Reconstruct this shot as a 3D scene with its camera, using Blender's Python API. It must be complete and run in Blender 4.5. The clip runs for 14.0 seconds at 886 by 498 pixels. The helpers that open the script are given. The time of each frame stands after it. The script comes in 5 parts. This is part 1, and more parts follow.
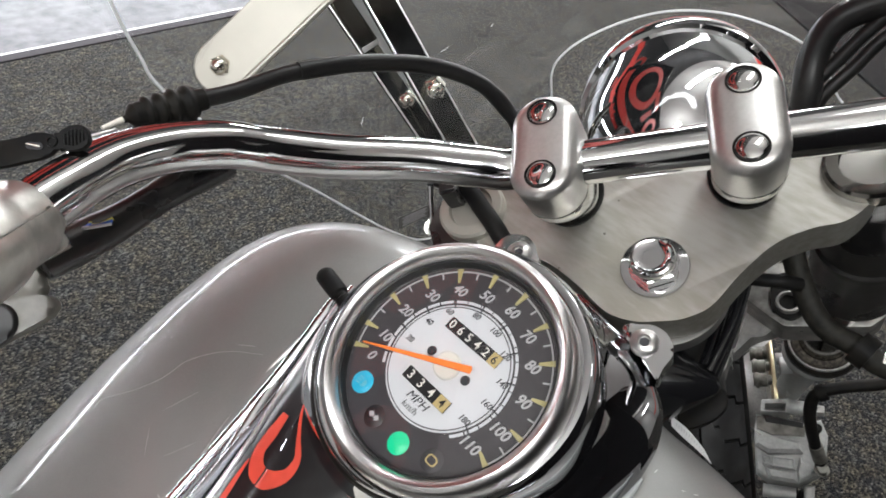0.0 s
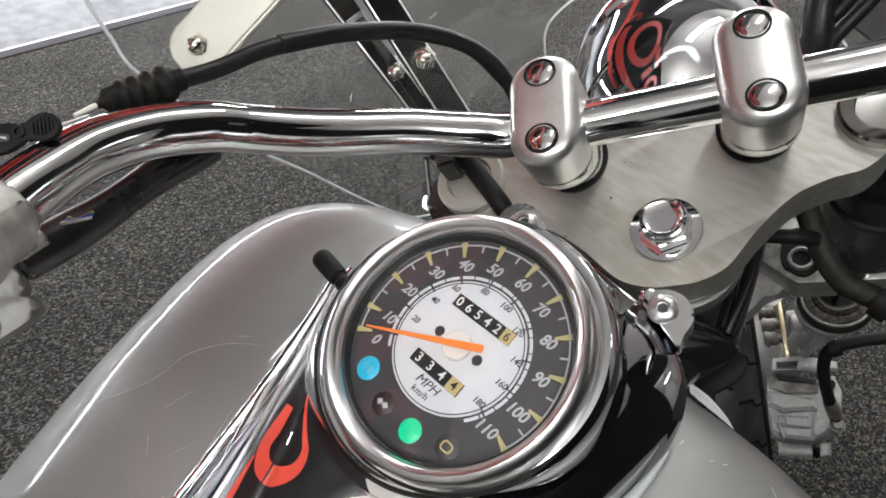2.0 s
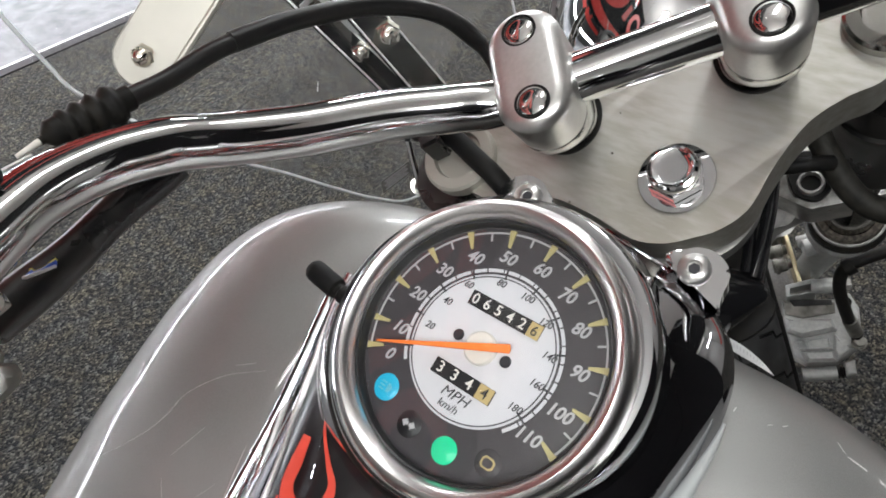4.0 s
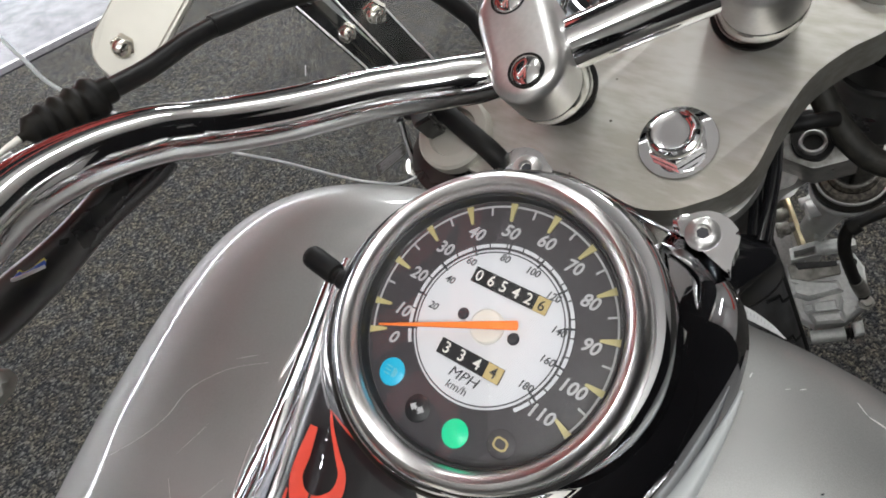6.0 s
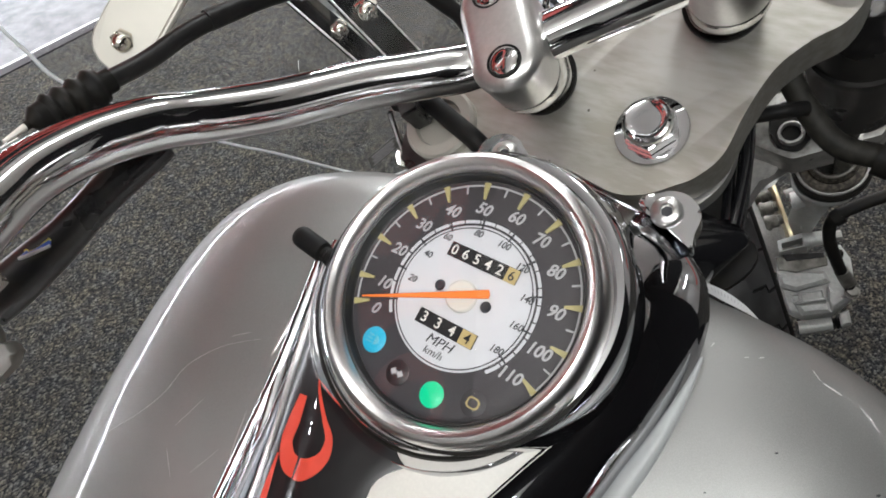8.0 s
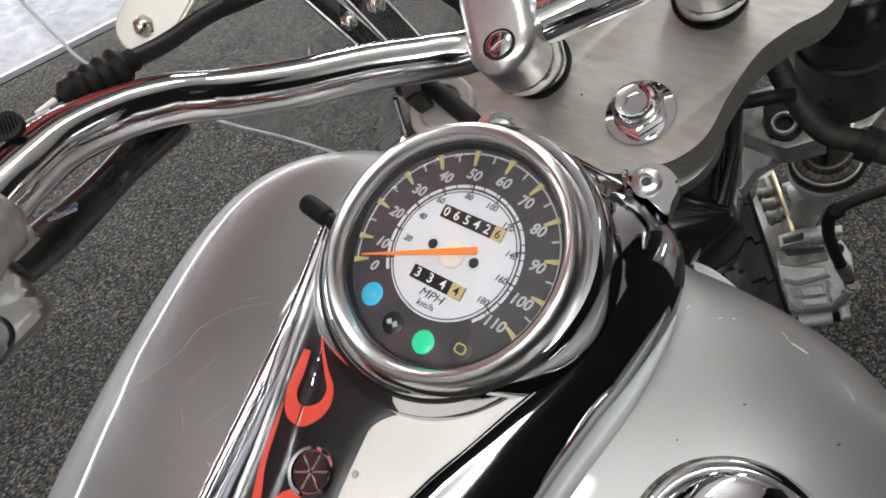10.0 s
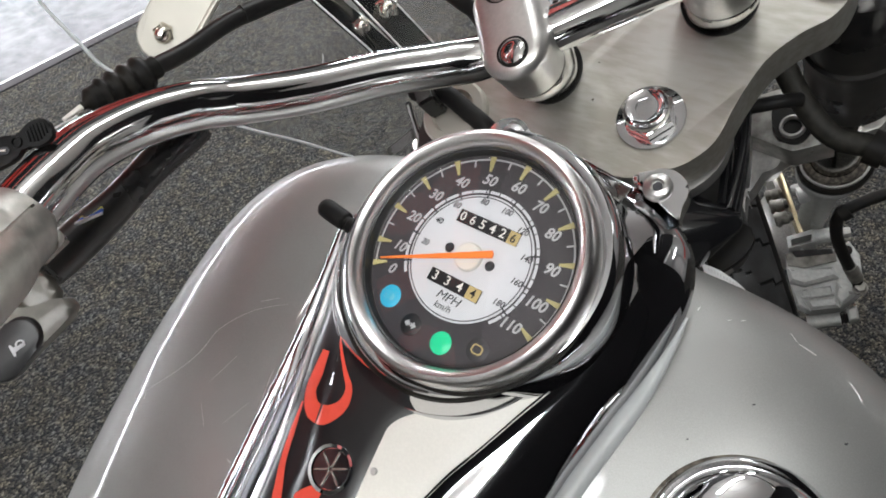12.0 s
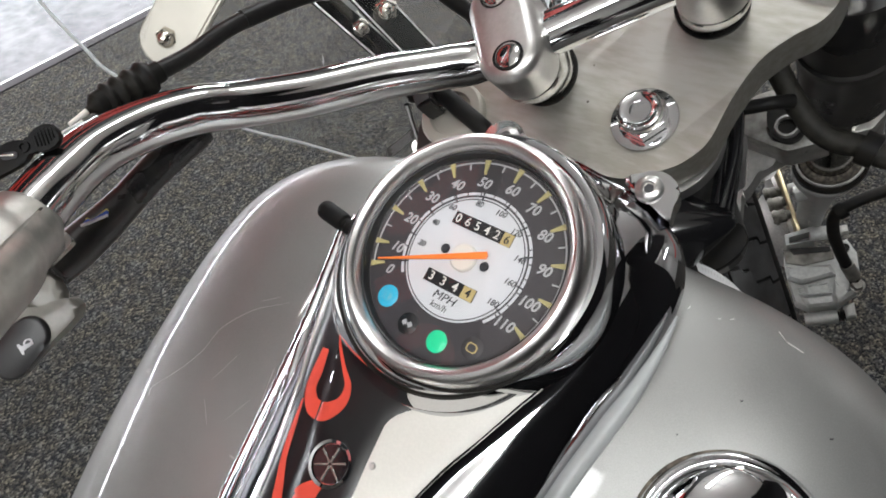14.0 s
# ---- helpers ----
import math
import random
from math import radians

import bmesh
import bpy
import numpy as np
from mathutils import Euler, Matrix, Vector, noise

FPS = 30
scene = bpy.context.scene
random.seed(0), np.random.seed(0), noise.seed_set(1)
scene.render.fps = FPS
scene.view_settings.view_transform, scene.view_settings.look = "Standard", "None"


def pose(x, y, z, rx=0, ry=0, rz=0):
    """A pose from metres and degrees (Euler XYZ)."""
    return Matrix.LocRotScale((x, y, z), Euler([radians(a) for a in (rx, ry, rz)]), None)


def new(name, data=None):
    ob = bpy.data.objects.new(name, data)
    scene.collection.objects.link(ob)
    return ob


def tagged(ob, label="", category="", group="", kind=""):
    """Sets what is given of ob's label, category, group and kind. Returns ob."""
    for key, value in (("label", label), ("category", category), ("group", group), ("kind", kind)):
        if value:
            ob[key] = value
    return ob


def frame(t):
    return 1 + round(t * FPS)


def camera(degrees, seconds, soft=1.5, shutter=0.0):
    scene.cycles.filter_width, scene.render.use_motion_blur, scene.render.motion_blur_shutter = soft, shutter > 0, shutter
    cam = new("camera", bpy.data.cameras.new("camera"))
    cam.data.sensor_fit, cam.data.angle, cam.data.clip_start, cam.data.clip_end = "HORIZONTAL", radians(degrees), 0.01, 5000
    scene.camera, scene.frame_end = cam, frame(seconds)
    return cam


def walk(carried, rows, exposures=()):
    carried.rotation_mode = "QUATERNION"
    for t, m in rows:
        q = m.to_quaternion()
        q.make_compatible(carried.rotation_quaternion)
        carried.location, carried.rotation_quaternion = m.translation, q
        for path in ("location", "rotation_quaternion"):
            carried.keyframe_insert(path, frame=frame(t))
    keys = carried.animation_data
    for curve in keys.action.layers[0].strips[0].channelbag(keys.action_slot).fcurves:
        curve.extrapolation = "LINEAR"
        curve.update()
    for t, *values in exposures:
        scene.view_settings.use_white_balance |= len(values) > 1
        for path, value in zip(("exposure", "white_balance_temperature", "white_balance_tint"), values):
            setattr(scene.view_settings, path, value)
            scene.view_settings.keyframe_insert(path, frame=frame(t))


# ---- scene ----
cam = camera(66.0, 14.0, soft=1.8)
ROWS = [
    (0.0, 0.10929, -0.12577, 1.11146, 50.437, -5.388, 47.847),
    (0.5, 0.10529, -0.12626, 1.10846, 49.976, -4.705, 47.197),
    (1.0, 0.1008, -0.12383, 1.10619, 49.642, -4.035, 46.558),
    (1.5, 0.09997, -0.11945, 1.10592, 49.399, -3.661, 46.215),
    (2.0, 0.10055, -0.11846, 1.09992, 48.747, -2.868, 45.548),
    (2.5, 0.09813, -0.11841, 1.09831, 48.354, -1.668, 44.271),
    (3.0, 0.09156, -0.11406, 1.09664, 47.765, 0.086, 42.433),
    (5.5, 0.07497, -0.09776, 1.0814, 44.725, 5.264, 36.746),
    (6.0, 0.07773, -0.10092, 1.08261, 44.711, 5.364, 36.828),
    (6.5, 0.08182, -0.10353, 1.08428, 44.744, 5.394, 36.854),
    (7.0, 0.08598, -0.10533, 1.08518, 44.755, 5.403, 36.855),
    (7.5, 0.08929, -0.10803, 1.08587, 44.709, 5.435, 36.824),
    (8.0, 0.09391, -0.10947, 1.08745, 44.669, 5.537, 36.685),
    (10.5, 0.11562, -0.12803, 1.09247, 45.105, 5.881, 38.053),
    (11.0, 0.1152, -0.12978, 1.09476, 45.145, 5.958, 38.147),
    (11.5, 0.11448, -0.13005, 1.09496, 45.122, 6.071, 38.18),
    (12.0, 0.11416, -0.12984, 1.09662, 45.077, 6.146, 38.21),
    (12.5, 0.11358, -0.13084, 1.09872, 45.035, 6.202, 38.224),
    (13.0, 0.11518, -0.1302, 1.10151, 44.953, 6.216, 38.188),
    (13.5, 0.11795, -0.13009, 1.10187, 44.894, 6.274, 38.18),
    (14.0, 0.11885, -0.13117, 1.10231, 44.849, 6.323, 38.255),
]
walk(cam, [(t, pose(x, y, z, rx, ry, rz)) for t, x, y, z, rx, ry, rz in ROWS])

from mathutils import bvhtree

# ---- frames of the motorcycle: gauge plane and steering head ----
GAUGE = pose(0, 0, 0.92, 30, 0, 0)
STEER = GAUGE @ Matrix(((0.76909, -0.63824, -0.034, -0.0036), (0.63438, 0.76876, -0.08101, 0.1192), (0.07785, 0.04073, 0.99613, -0.1111), (0, 0, 0, 1)))

# ---- world and light ----
world = bpy.data.worlds.new("world")
scene.world = world
world.use_nodes = True
world.node_tree.nodes["Background"].inputs[0].default_value = (0.9, 0.95, 1.0, 1)
world.node_tree.nodes["Background"].inputs[1].default_value = 0.25
scene.view_settings.exposure = 0.54
LAMP_SPOTS = [(1.55, -1.5, 2.9), (-0.35, 0.95, 2.53), (-2.4, 2.7, 2.4), (-2.4, 4.4, 2.4), (-0.6, 3.9, 2.4), (3.2, 4.5, 2.4), (-3.0, 0.7, 2.3), (0.2, -1.7, 2.45)]
# the upward lamps are added fill: they only brighten the ceiling
for k, (x, y, z) in enumerate(LAMP_SPOTS):
    for name, tilt, watts in (("tube_light", 0, (42, 8, 60, 46, 46, 12, 100, 14)[k]), ("ceiling_fill", 180, (12, 9, 9, 9, 9, 9, 8, 12)[k])):
        lamp = bpy.data.lights.new(name, "AREA")
        lamp.shape, lamp.size, lamp.size_y, lamp.energy, lamp.color = "RECTANGLE", 0.14, 1.5, watts, (0.965, 0.985, 1.0)
        ob = new(name, lamp)
        ob.matrix_world = pose(x, y, z - 0.03 if tilt == 0 else z + 0.03, tilt, 0, 0)


# ---- materials ----
def material(name, color=(0.5, 0.5, 0.5), rough=0.5, metal=0.0, coat=0.0, vary=0.0, scale=200.0, bump=0.0, spread=0.0, tint=None, stretch=(1, 1, 1), spec=0.5):
    m = bpy.data.materials.new(name)
    m.use_nodes = True
    n, l = m.node_tree.nodes, m.node_tree.links
    b = n["Principled BSDF"]
    b.inputs["Base Color"].default_value = (*color, 1)
    b.inputs["Roughness"].default_value = rough
    b.inputs["Metallic"].default_value = metal
    b.inputs["Coat Weight"].default_value = coat
    b.inputs["Coat Roughness"].default_value = 0.04
    b.inputs["Specular IOR Level"].default_value = spec
    if not (vary or bump or spread):
        return m
    co = n.new("ShaderNodeTexCoord")
    mp = n.new("ShaderNodeMapping")
    mp.inputs["Scale"].default_value = stretch
    l.new(co.outputs["Object"], mp.inputs["Vector"])
    fine = n.new("ShaderNodeTexNoise")
    fine.inputs["Scale"].default_value, fine.inputs["Detail"].default_value = scale, 5
    l.new(mp.outputs[0], fine.inputs["Vector"])
    broad = n.new("ShaderNodeTexNoise")
    broad.inputs["Scale"].default_value, broad.inputs["Detail"].default_value = 18, 6
    l.new(co.outputs["Object"], broad.inputs["Vector"])
    if vary:
        mix = n.new("ShaderNodeMix")
        mix.data_type = "RGBA"
        mix.inputs[6].default_value = (*color, 1)
        mix.inputs[7].default_value = (*(tint or [c * (1 - vary) for c in color]), 1)
        both = n.new("ShaderNodeMath")
        both.operation = "MULTIPLY"
        l.new(fine.outputs[0], both.inputs[0])
        l.new(broad.outputs[0], both.inputs[1])
        ramp = n.new("ShaderNodeMapRange")
        ramp.inputs[1].default_value, ramp.inputs[2].default_value = 0.15, 0.36
        l.new(both.outputs[0], ramp.inputs[0])
        l.new(ramp.outputs[0], mix.inputs[0])
        l.new(mix.outputs[2], b.inputs["Base Color"])
    if spread:
        r = n.new("ShaderNodeMapRange")
        r.inputs[1].default_value, r.inputs[2].default_value = 0.3, 0.7
        r.inputs[3].default_value, r.inputs[4].default_value = max(0.02, rough - spread), rough + spread
        l.new(broad.outputs[0], r.inputs[0])
        l.new(r.outputs[0], b.inputs["Roughness"])
    if bump:
        bp = n.new("ShaderNodeBump")
        bp.inputs["Strength"].default_value, bp.inputs["Distance"].default_value = 1.0, bump
        l.new(fine.outputs[0], bp.inputs["Height"])
        l.new(bp.outputs[0], b.inputs["Normal"])
    return m


CHROME = material("chrome", (0.63, 0.63, 0.64), 0.04, 1.0)
BARCHROME = material("handlebar_chrome", (0.62, 0.615, 0.61), 0.07, 1.0, vary=0.06, scale=400, spread=0.03)
SKINCHROME = material("console_chrome", (0.52, 0.52, 0.535), 0.05, 1.0, vary=0.08, scale=80, spread=0.012)
CAPCHROME = material("cap_chrome", (0.68, 0.67, 0.66), 0.09, 1.0, vary=0.06, scale=400)
SOFTCHROME = material("worn_chrome", (0.76, 0.74, 0.73), 0.28, 1.0, vary=0.06, scale=900)
STEEL = material("polished_steel", (0.62, 0.60, 0.55), 0.22, 1.0, spread=0.06, vary=0.2, scale=60)
BRUSHED = material("brushed_aluminium", (0.545, 0.54, 0.505), 0.46, 0.9, tint=(0.43, 0.41, 0.355), vary=0.2, scale=260, bump=0.00004, spread=0.02, stretch=(0.25, 1, 1))
SATIN = material("satin_aluminium", (0.62, 0.61, 0.59), 0.33, 0.92, scale=500, vary=0.10, bump=0.00003, stretch=(1, 1, 0.2))
POLISHEDALU = material("polished_aluminium", (0.66, 0.65, 0.63), 0.17, 1.0, vary=0.10, scale=300, spread=0.04, stretch=(1, 1, 0.15))
CALPAINT = material("silver_caliper_paint", (0.47, 0.475, 0.46), 0.45, 0.3, vary=0.25, scale=220, bump=0.00015)
CAST = material("cast_aluminium", (0.46, 0.45, 0.43), 0.42, 0.55, vary=0.3, scale=300, bump=0.0002, spread=0.1)
GRIMY = material("grimy_cast_metal", (0.30, 0.29, 0.265), 0.42, 0.6, vary=0.7, scale=70, bump=0.0003, spread=0.12, tint=(0.06, 0.055, 0.045))
ARM = material("stained_clamp_metal", (0.44, 0.43, 0.405), 0.36, 0.7, vary=0.6, scale=120, bump=0.0002, spread=0.1, tint=(0.17, 0.165, 0.15))
HOUSING = material("lacquered_housing", (0.25, 0.243, 0.215), 0.6, 0.35, vary=0.3, scale=150, bump=0.0001, coat=0.15)
CLEARCOAT = material("lacquered_aluminium", (0.58, 0.565, 0.52), 0.32, 0.8, vary=0.3, scale=150, bump=0.0001, coat=0.25)
PAINT = material("silver_paint", (0.335, 0.335, 0.325), 0.46, 0.65, coat=0.45, vary=0.16, scale=2500)
DUSTY = material("dusty_rubber", (0.030, 0.028, 0.023), 0.6, vary=0.6, scale=160, bump=0.0002, tint=(0.010, 0.0095, 0.008), spec=0.2)
CABLE = material("black_cable_sleeve", (0.007, 0.007, 0.0075), 0.36, vary=0.3, scale=200, spread=0.08, tint=(0.012, 0.011, 0.010), spec=0.35)
DIRTY = material("grimy_rubber", (0.16, 0.14, 0.11), 0.9, vary=0.7, scale=300, bump=0.0004, tint=(0.03, 0.025, 0.02))
TRIM = material("grey_trim", (0.37, 0.385, 0.38), 0.36, vary=0.1, scale=90)
RUBBER = material("black_rubber", (0.008, 0.008, 0.0085), 0.5, vary=0.5, scale=120, bump=0.0001, tint=(0.014, 0.0125, 0.010), spec=0.13)
# same rubber twice: the casing's darker copy puts shade into the grooves
TYRE = material("shaded_tyre_rubber", (0.003, 0.003, 0.0032), 0.6, vary=0.4, scale=60, bump=0.0001, tint=(0.010, 0.010, 0.009), spec=0.08)
TREAD = material("tread_rubber", (0.030, 0.030, 0.031), 0.42, vary=0.3, scale=60, bump=0.0001, tint=(0.017, 0.0165, 0.016), spec=0.3)
PLASTIC = material("black_plastic", (0.014, 0.014, 0.015), 0.35, vary=0.4, scale=90, spread=0.1, tint=(0.03, 0.03, 0.03))
GLOSSBLACK = material("gloss_black", (0.008, 0.008, 0.009), 0.12, coat=0.5)
COVER = material("worn_black_cover", (0.010, 0.010, 0.011), 0.3, vary=0.6, scale=70, spread=0.12, tint=(0.03, 0.028, 0.025))
DARKCHROME = material("smoked_chrome", (0.30, 0.29, 0.27), 0.12, 1.0, spread=0.06, vary=0.3, scale=50)
BRASS = material("plated_brass", (0.72, 0.62, 0.40), 0.3, 1.0, vary=0.2, scale=80)
FACE = material("dial_grey", (0.049, 0.043, 0.047), 0.5, vary=0.1, scale=900)
WHITE = material("dial_white", (0.68, 0.68, 0.70), 0.5, vary=0.03, scale=500)
PRINT = material("grey_print", (0.50, 0.49, 0.50), 0.5)
INK = material("black_ink", (0.03, 0.03, 0.035), 0.5)
DRUM = material("black_drum", (0.012, 0.012, 0.013), 0.4)
CREAM = material("cream_print", (0.86, 0.84, 0.78), 0.5)
AMBER = material("amber_drum", (0.55, 0.42, 0.18), 0.5)
SCRATCH = material("scratch", (0.62, 0.61, 0.60), 0.35)
LUME = material("yellow_tick", (0.50, 0.43, 0.19), 0.5)
ORANGE = material("orange_needle", (1.0, 0.24, 0.04), 0.45)
HUB = material("cream_hub", (0.74, 0.71, 0.64), 0.45)
BLUELENS = material("blue_lens", (0.02, 0.3, 0.45), 0.3)
BLUELENS.node_tree.nodes["Principled BSDF"].inputs["Emission Color"].default_value = (0.0, 0.68, 1.0, 1)
BLUELENS.node_tree.nodes["Principled BSDF"].inputs["Emission Strength"].default_value = 0.19
GREENLENS = material("green_lens", (0.0, 0.16, 0.07), 0.3)
GREENLENS.node_tree.nodes["Principled BSDF"].inputs["Emission Color"].default_value = (0.0, 1.0, 0.48, 1)
GREENLENS.node_tree.nodes["Principled BSDF"].inputs["Emission Strength"].default_value = 0.42
PALEBLUE = material("pale_blue_print", (0.16, 0.50, 0.62), 0.4)
LABEL = material("white_label", (0.7, 0.7, 0.7), 0.5, vary=0.1)
BLUEWIRE = material("blue_wire", (0.05, 0.12, 0.5), 0.4)
YELLOWWIRE = material("yellow_wire", (0.7, 0.62, 0.12), 0.4)
# chrome whose dark reflection is put into the base colour
DARKMIRROR = material("dark_mirror_chrome", (0.10, 0.092, 0.075), 0.10, 1.0, spread=0.05, vary=0.4, scale=30)
NICKEL = material("nickel_plate", (0.43, 0.412, 0.36), 0.44, 0.4, spread=0.05, vary=0.1, scale=40)
BRASSY = material("yellowed_chrome", (0.76, 0.72, 0.64), 0.14, 1.0, spread=0.05)
HAZE = material("clear_label", (0.20, 0.195, 0.18), 0.4, vary=0.5, scale=400)
# for the unseen black sheets added to darken reflections
REFLECTBLACK = material("reflection_black", (0.010, 0.010, 0.011), 0.9, vary=0.3, scale=300, spec=0.1)
# next three: colours of reflections painted onto the console chrome
DARKREFLECT = material("dark_reflection_paint", (0.012, 0.012, 0.013), 0.3, vary=0.3, scale=120, coat=0.35)
PALEREFLECT = material("pale_reflection_paint", (0.74, 0.72, 0.66), 0.45, vary=0.06, scale=900, coat=0.15)
REDREFLECT = material("red_reflection_paint", (0.72, 0.075, 0.045), 0.4, vary=0.1, scale=200, coat=0.3)
RED = material("reflection_red", (0.75, 0.05, 0.035), 0.5, vary=0.1)


def clear(name, gloss, haze, ior, rough=0.03):
    m = bpy.data.materials.new(name)
    m.use_nodes = True
    n, l = m.node_tree.nodes, m.node_tree.links
    n.remove(n["Principled BSDF"])
    tr, gl, df = n.new("ShaderNodeBsdfTransparent"), n.new("ShaderNodeBsdfGlossy"), n.new("ShaderNodeBsdfDiffuse")
    tr.inputs[0].default_value = (0.97, 0.98, 0.98, 1)
    gl.inputs["Roughness"].default_value = rough
    df.inputs[0].default_value = (0.8, 0.82, 0.84, 1)
    fr = n.new("ShaderNodeFresnel")
    fr.inputs["IOR"].default_value = ior
    sc = n.new("ShaderNodeMath")
    sc.operation = "MULTIPLY"
    sc.inputs[1].default_value = gloss
    l.new(fr.outputs[0], sc.inputs[0])
    co, nz = n.new("ShaderNodeTexCoord"), n.new("ShaderNodeTexNoise")
    nz.inputs["Scale"].default_value, nz.inputs["Detail"].default_value = 14, 8
    l.new(co.outputs["Object"], nz.inputs["Vector"])
    hz = n.new("ShaderNodeMapRange")
    hz.inputs[1].default_value, hz.inputs[2].default_value, hz.inputs[3].default_value, hz.inputs[4].default_value = 0.42, 0.75, haze * 0.4, haze * 2.6
    l.new(nz.outputs[0], hz.inputs[0])
    a, b = n.new("ShaderNodeMixShader"), n.new("ShaderNodeMixShader")
    l.new(hz.outputs[0], a.inputs[0])
    l.new(tr.outputs[0], a.inputs[1])
    l.new(df.outputs[0], a.inputs[2])
    l.new(sc.outputs[0], b.inputs[0])
    l.new(a.outputs[0], b.inputs[1])
    l.new(gl.outputs[0], b.inputs[2])
    l.new(b.outputs[0], n["Material Output"].inputs[0])
    return m


SCREEN = clear("clear_acrylic", 0.10, 0.03, 1.49, 0.06)
LENS = clear("gauge_lens", 1.3, 0.006, 1.45)
EDGE = material("acrylic_edge", (0.85, 0.87, 0.88), 0.25)


def carpet_material():
    m = bpy.data.materials.new("loop_carpet")
    m.use_nodes = True
    n, l = m.node_tree.nodes, m.node_tree.links
    b = n["Principled BSDF"]
    b.inputs["Roughness"].default_value = 0.85
    b.inputs["Specular IOR Level"].default_value = 0.2
    co = n.new("ShaderNodeTexCoord")
    mp = n.new("ShaderNodeMapping")
    mp.inputs["Scale"].default_value = (1, 0.72, 1)
    mp.inputs["Rotation"].default_value = (0, 0, 0.5)
    l.new(co.outputs["Object"], mp.inputs["Vector"])
    vo = n.new("ShaderNodeTexVoronoi")
    vo.inputs["Scale"].default_value = 290
    vo.inputs["Randomness"].default_value = 0.62
    l.new(mp.outputs[0], vo.inputs["Vector"])
    patch = n.new("ShaderNodeTexNoise")
    patch.inputs["Scale"].default_value, patch.inputs["Detail"].default_value = 90, 4
    l.new(mp.outputs[0], patch.inputs["Vector"])
    broad = n.new("ShaderNodeTexNoise")
    broad.inputs["Scale"].default_value, broad.inputs["Detail"].default_value = 5, 5
    l.new(co.outputs["Object"], broad.inputs["Vector"])
    ramp = n.new("ShaderNodeValToRGB")
    e = ramp.color_ramp.elements
    e[0].position, e[0].color = 0.0, (0.0030, 0.0032, 0.0040, 1)
    e[1].position, e[1].color = 1.0, (0.165, 0.157, 0.138, 1)
    for p, c in ((0.3, (0.0120, 0.0125, 0.0145, 1)), (0.5, (0.0310, 0.0305, 0.0285, 1)), (0.7, (0.052, 0.049, 0.042, 1))):
        x = e.new(p)
        x.color = c
    sep = n.new("ShaderNodeSeparateColor")
    l.new(vo.outputs["Color"], sep.inputs[0])
    mixer = n.new("ShaderNodeMath")
    mixer.operation = "MULTIPLY_ADD"
    mixer.inputs[1].default_value = 0.82
    l.new(sep.outputs[0], mixer.inputs[0])
    low = n.new("ShaderNodeMapRange")
    low.inputs[1].default_value, low.inputs[2].default_value, low.inputs[3].default_value, low.inputs[4].default_value = 0.3, 0.7, -0.02, 0.2
    l.new(patch.outputs[0], low.inputs[0])
    l.new(low.outputs[0], mixer.inputs[2])
    l.new(mixer.outputs[0], ramp.inputs[0])
    dirt = n.new("ShaderNodeMix")
    dirt.data_type, dirt.blend_type = "RGBA", "MULTIPLY"
    dirt.inputs[0].default_value = 1.0
    shade = n.new("ShaderNodeMapRange")
    shade.inputs[1].default_value, shade.inputs[2].default_value, shade.inputs[3].default_value, shade.inputs[4].default_value = 0.3, 0.7, 0.8, 1.25
    l.new(broad.outputs[0], shade.inputs[0])
    l.new(ramp.outputs[0], dirt.inputs[6])
    l.new(shade.outputs[0], dirt.inputs[7])
    cloud = n.new("ShaderNodeTexNoise")
    cloud.inputs["Scale"].default_value, cloud.inputs["Detail"].default_value = 26, 3
    l.new(co.outputs["Object"], cloud.inputs["Vector"])
    hue = n.new("ShaderNodeMapRange")
    hue.inputs[1].default_value, hue.inputs[2].default_value = 0.38, 0.62
    l.new(cloud.outputs[0], hue.inputs[0])
    yarn = n.new("ShaderNodeMix")
    yarn.data_type = "RGBA"
    yarn.inputs[6].default_value, yarn.inputs[7].default_value = (0.80, 0.84, 0.92, 1), (1.0, 0.94, 0.82, 1)
    l.new(hue.outputs[0], yarn.inputs[0])
    tone = n.new("ShaderNodeMix")
    tone.data_type, tone.blend_type = "RGBA", "MULTIPLY"
    tone.inputs[0].default_value = 1.0
    l.new(dirt.outputs[2], tone.inputs[6])
    l.new(yarn.outputs[2], tone.inputs[7])
    l.new(tone.outputs[2], b.inputs["Base Color"])
    bp = n.new("ShaderNodeBump")
    bp.invert = True
    bp.inputs["Strength"].default_value, bp.inputs["Distance"].default_value = 1.0, 0.0042
    l.new(vo.outputs["Distance"], bp.inputs["Height"])
    l.new(bp.outputs[0], b.inputs["Normal"])
    return m


CARPET = carpet_material()
POLISHED = material("polished_pale_floor", (0.135, 0.14, 0.152), 0.38, vary=0.5, scale=2.2, spread=0.08, tint=(0.07, 0.073, 0.083), stretch=(0.6, 1.8, 1))
MAT_RUBBER = material("dark_mat", (0.006, 0.006, 0.0065), 0.7, vary=0.3, scale=200, bump=0.0005, tint=(0.014, 0.014, 0.014), spec=0.1)
EDGING = material("dark_edging", (0.022, 0.019, 0.024), 0.7, vary=0.3, scale=90, bump=0.0006)
BLACKWALL = material("black_wall_paint", (0.03, 0.03, 0.031), 0.7, vary=0.1, scale=60)
PALEWALL = material("grey_wall", (0.40, 0.395, 0.38), 0.8, vary=0.1, scale=40)
DARKCEIL = material("dark_ceiling", (0.10, 0.10, 0.10), 0.8, vary=0.1, scale=60)
CEILPAINT = material("ceiling_tile", (0.80, 0.78, 0.74), 0.8, vary=0.04, scale=120)

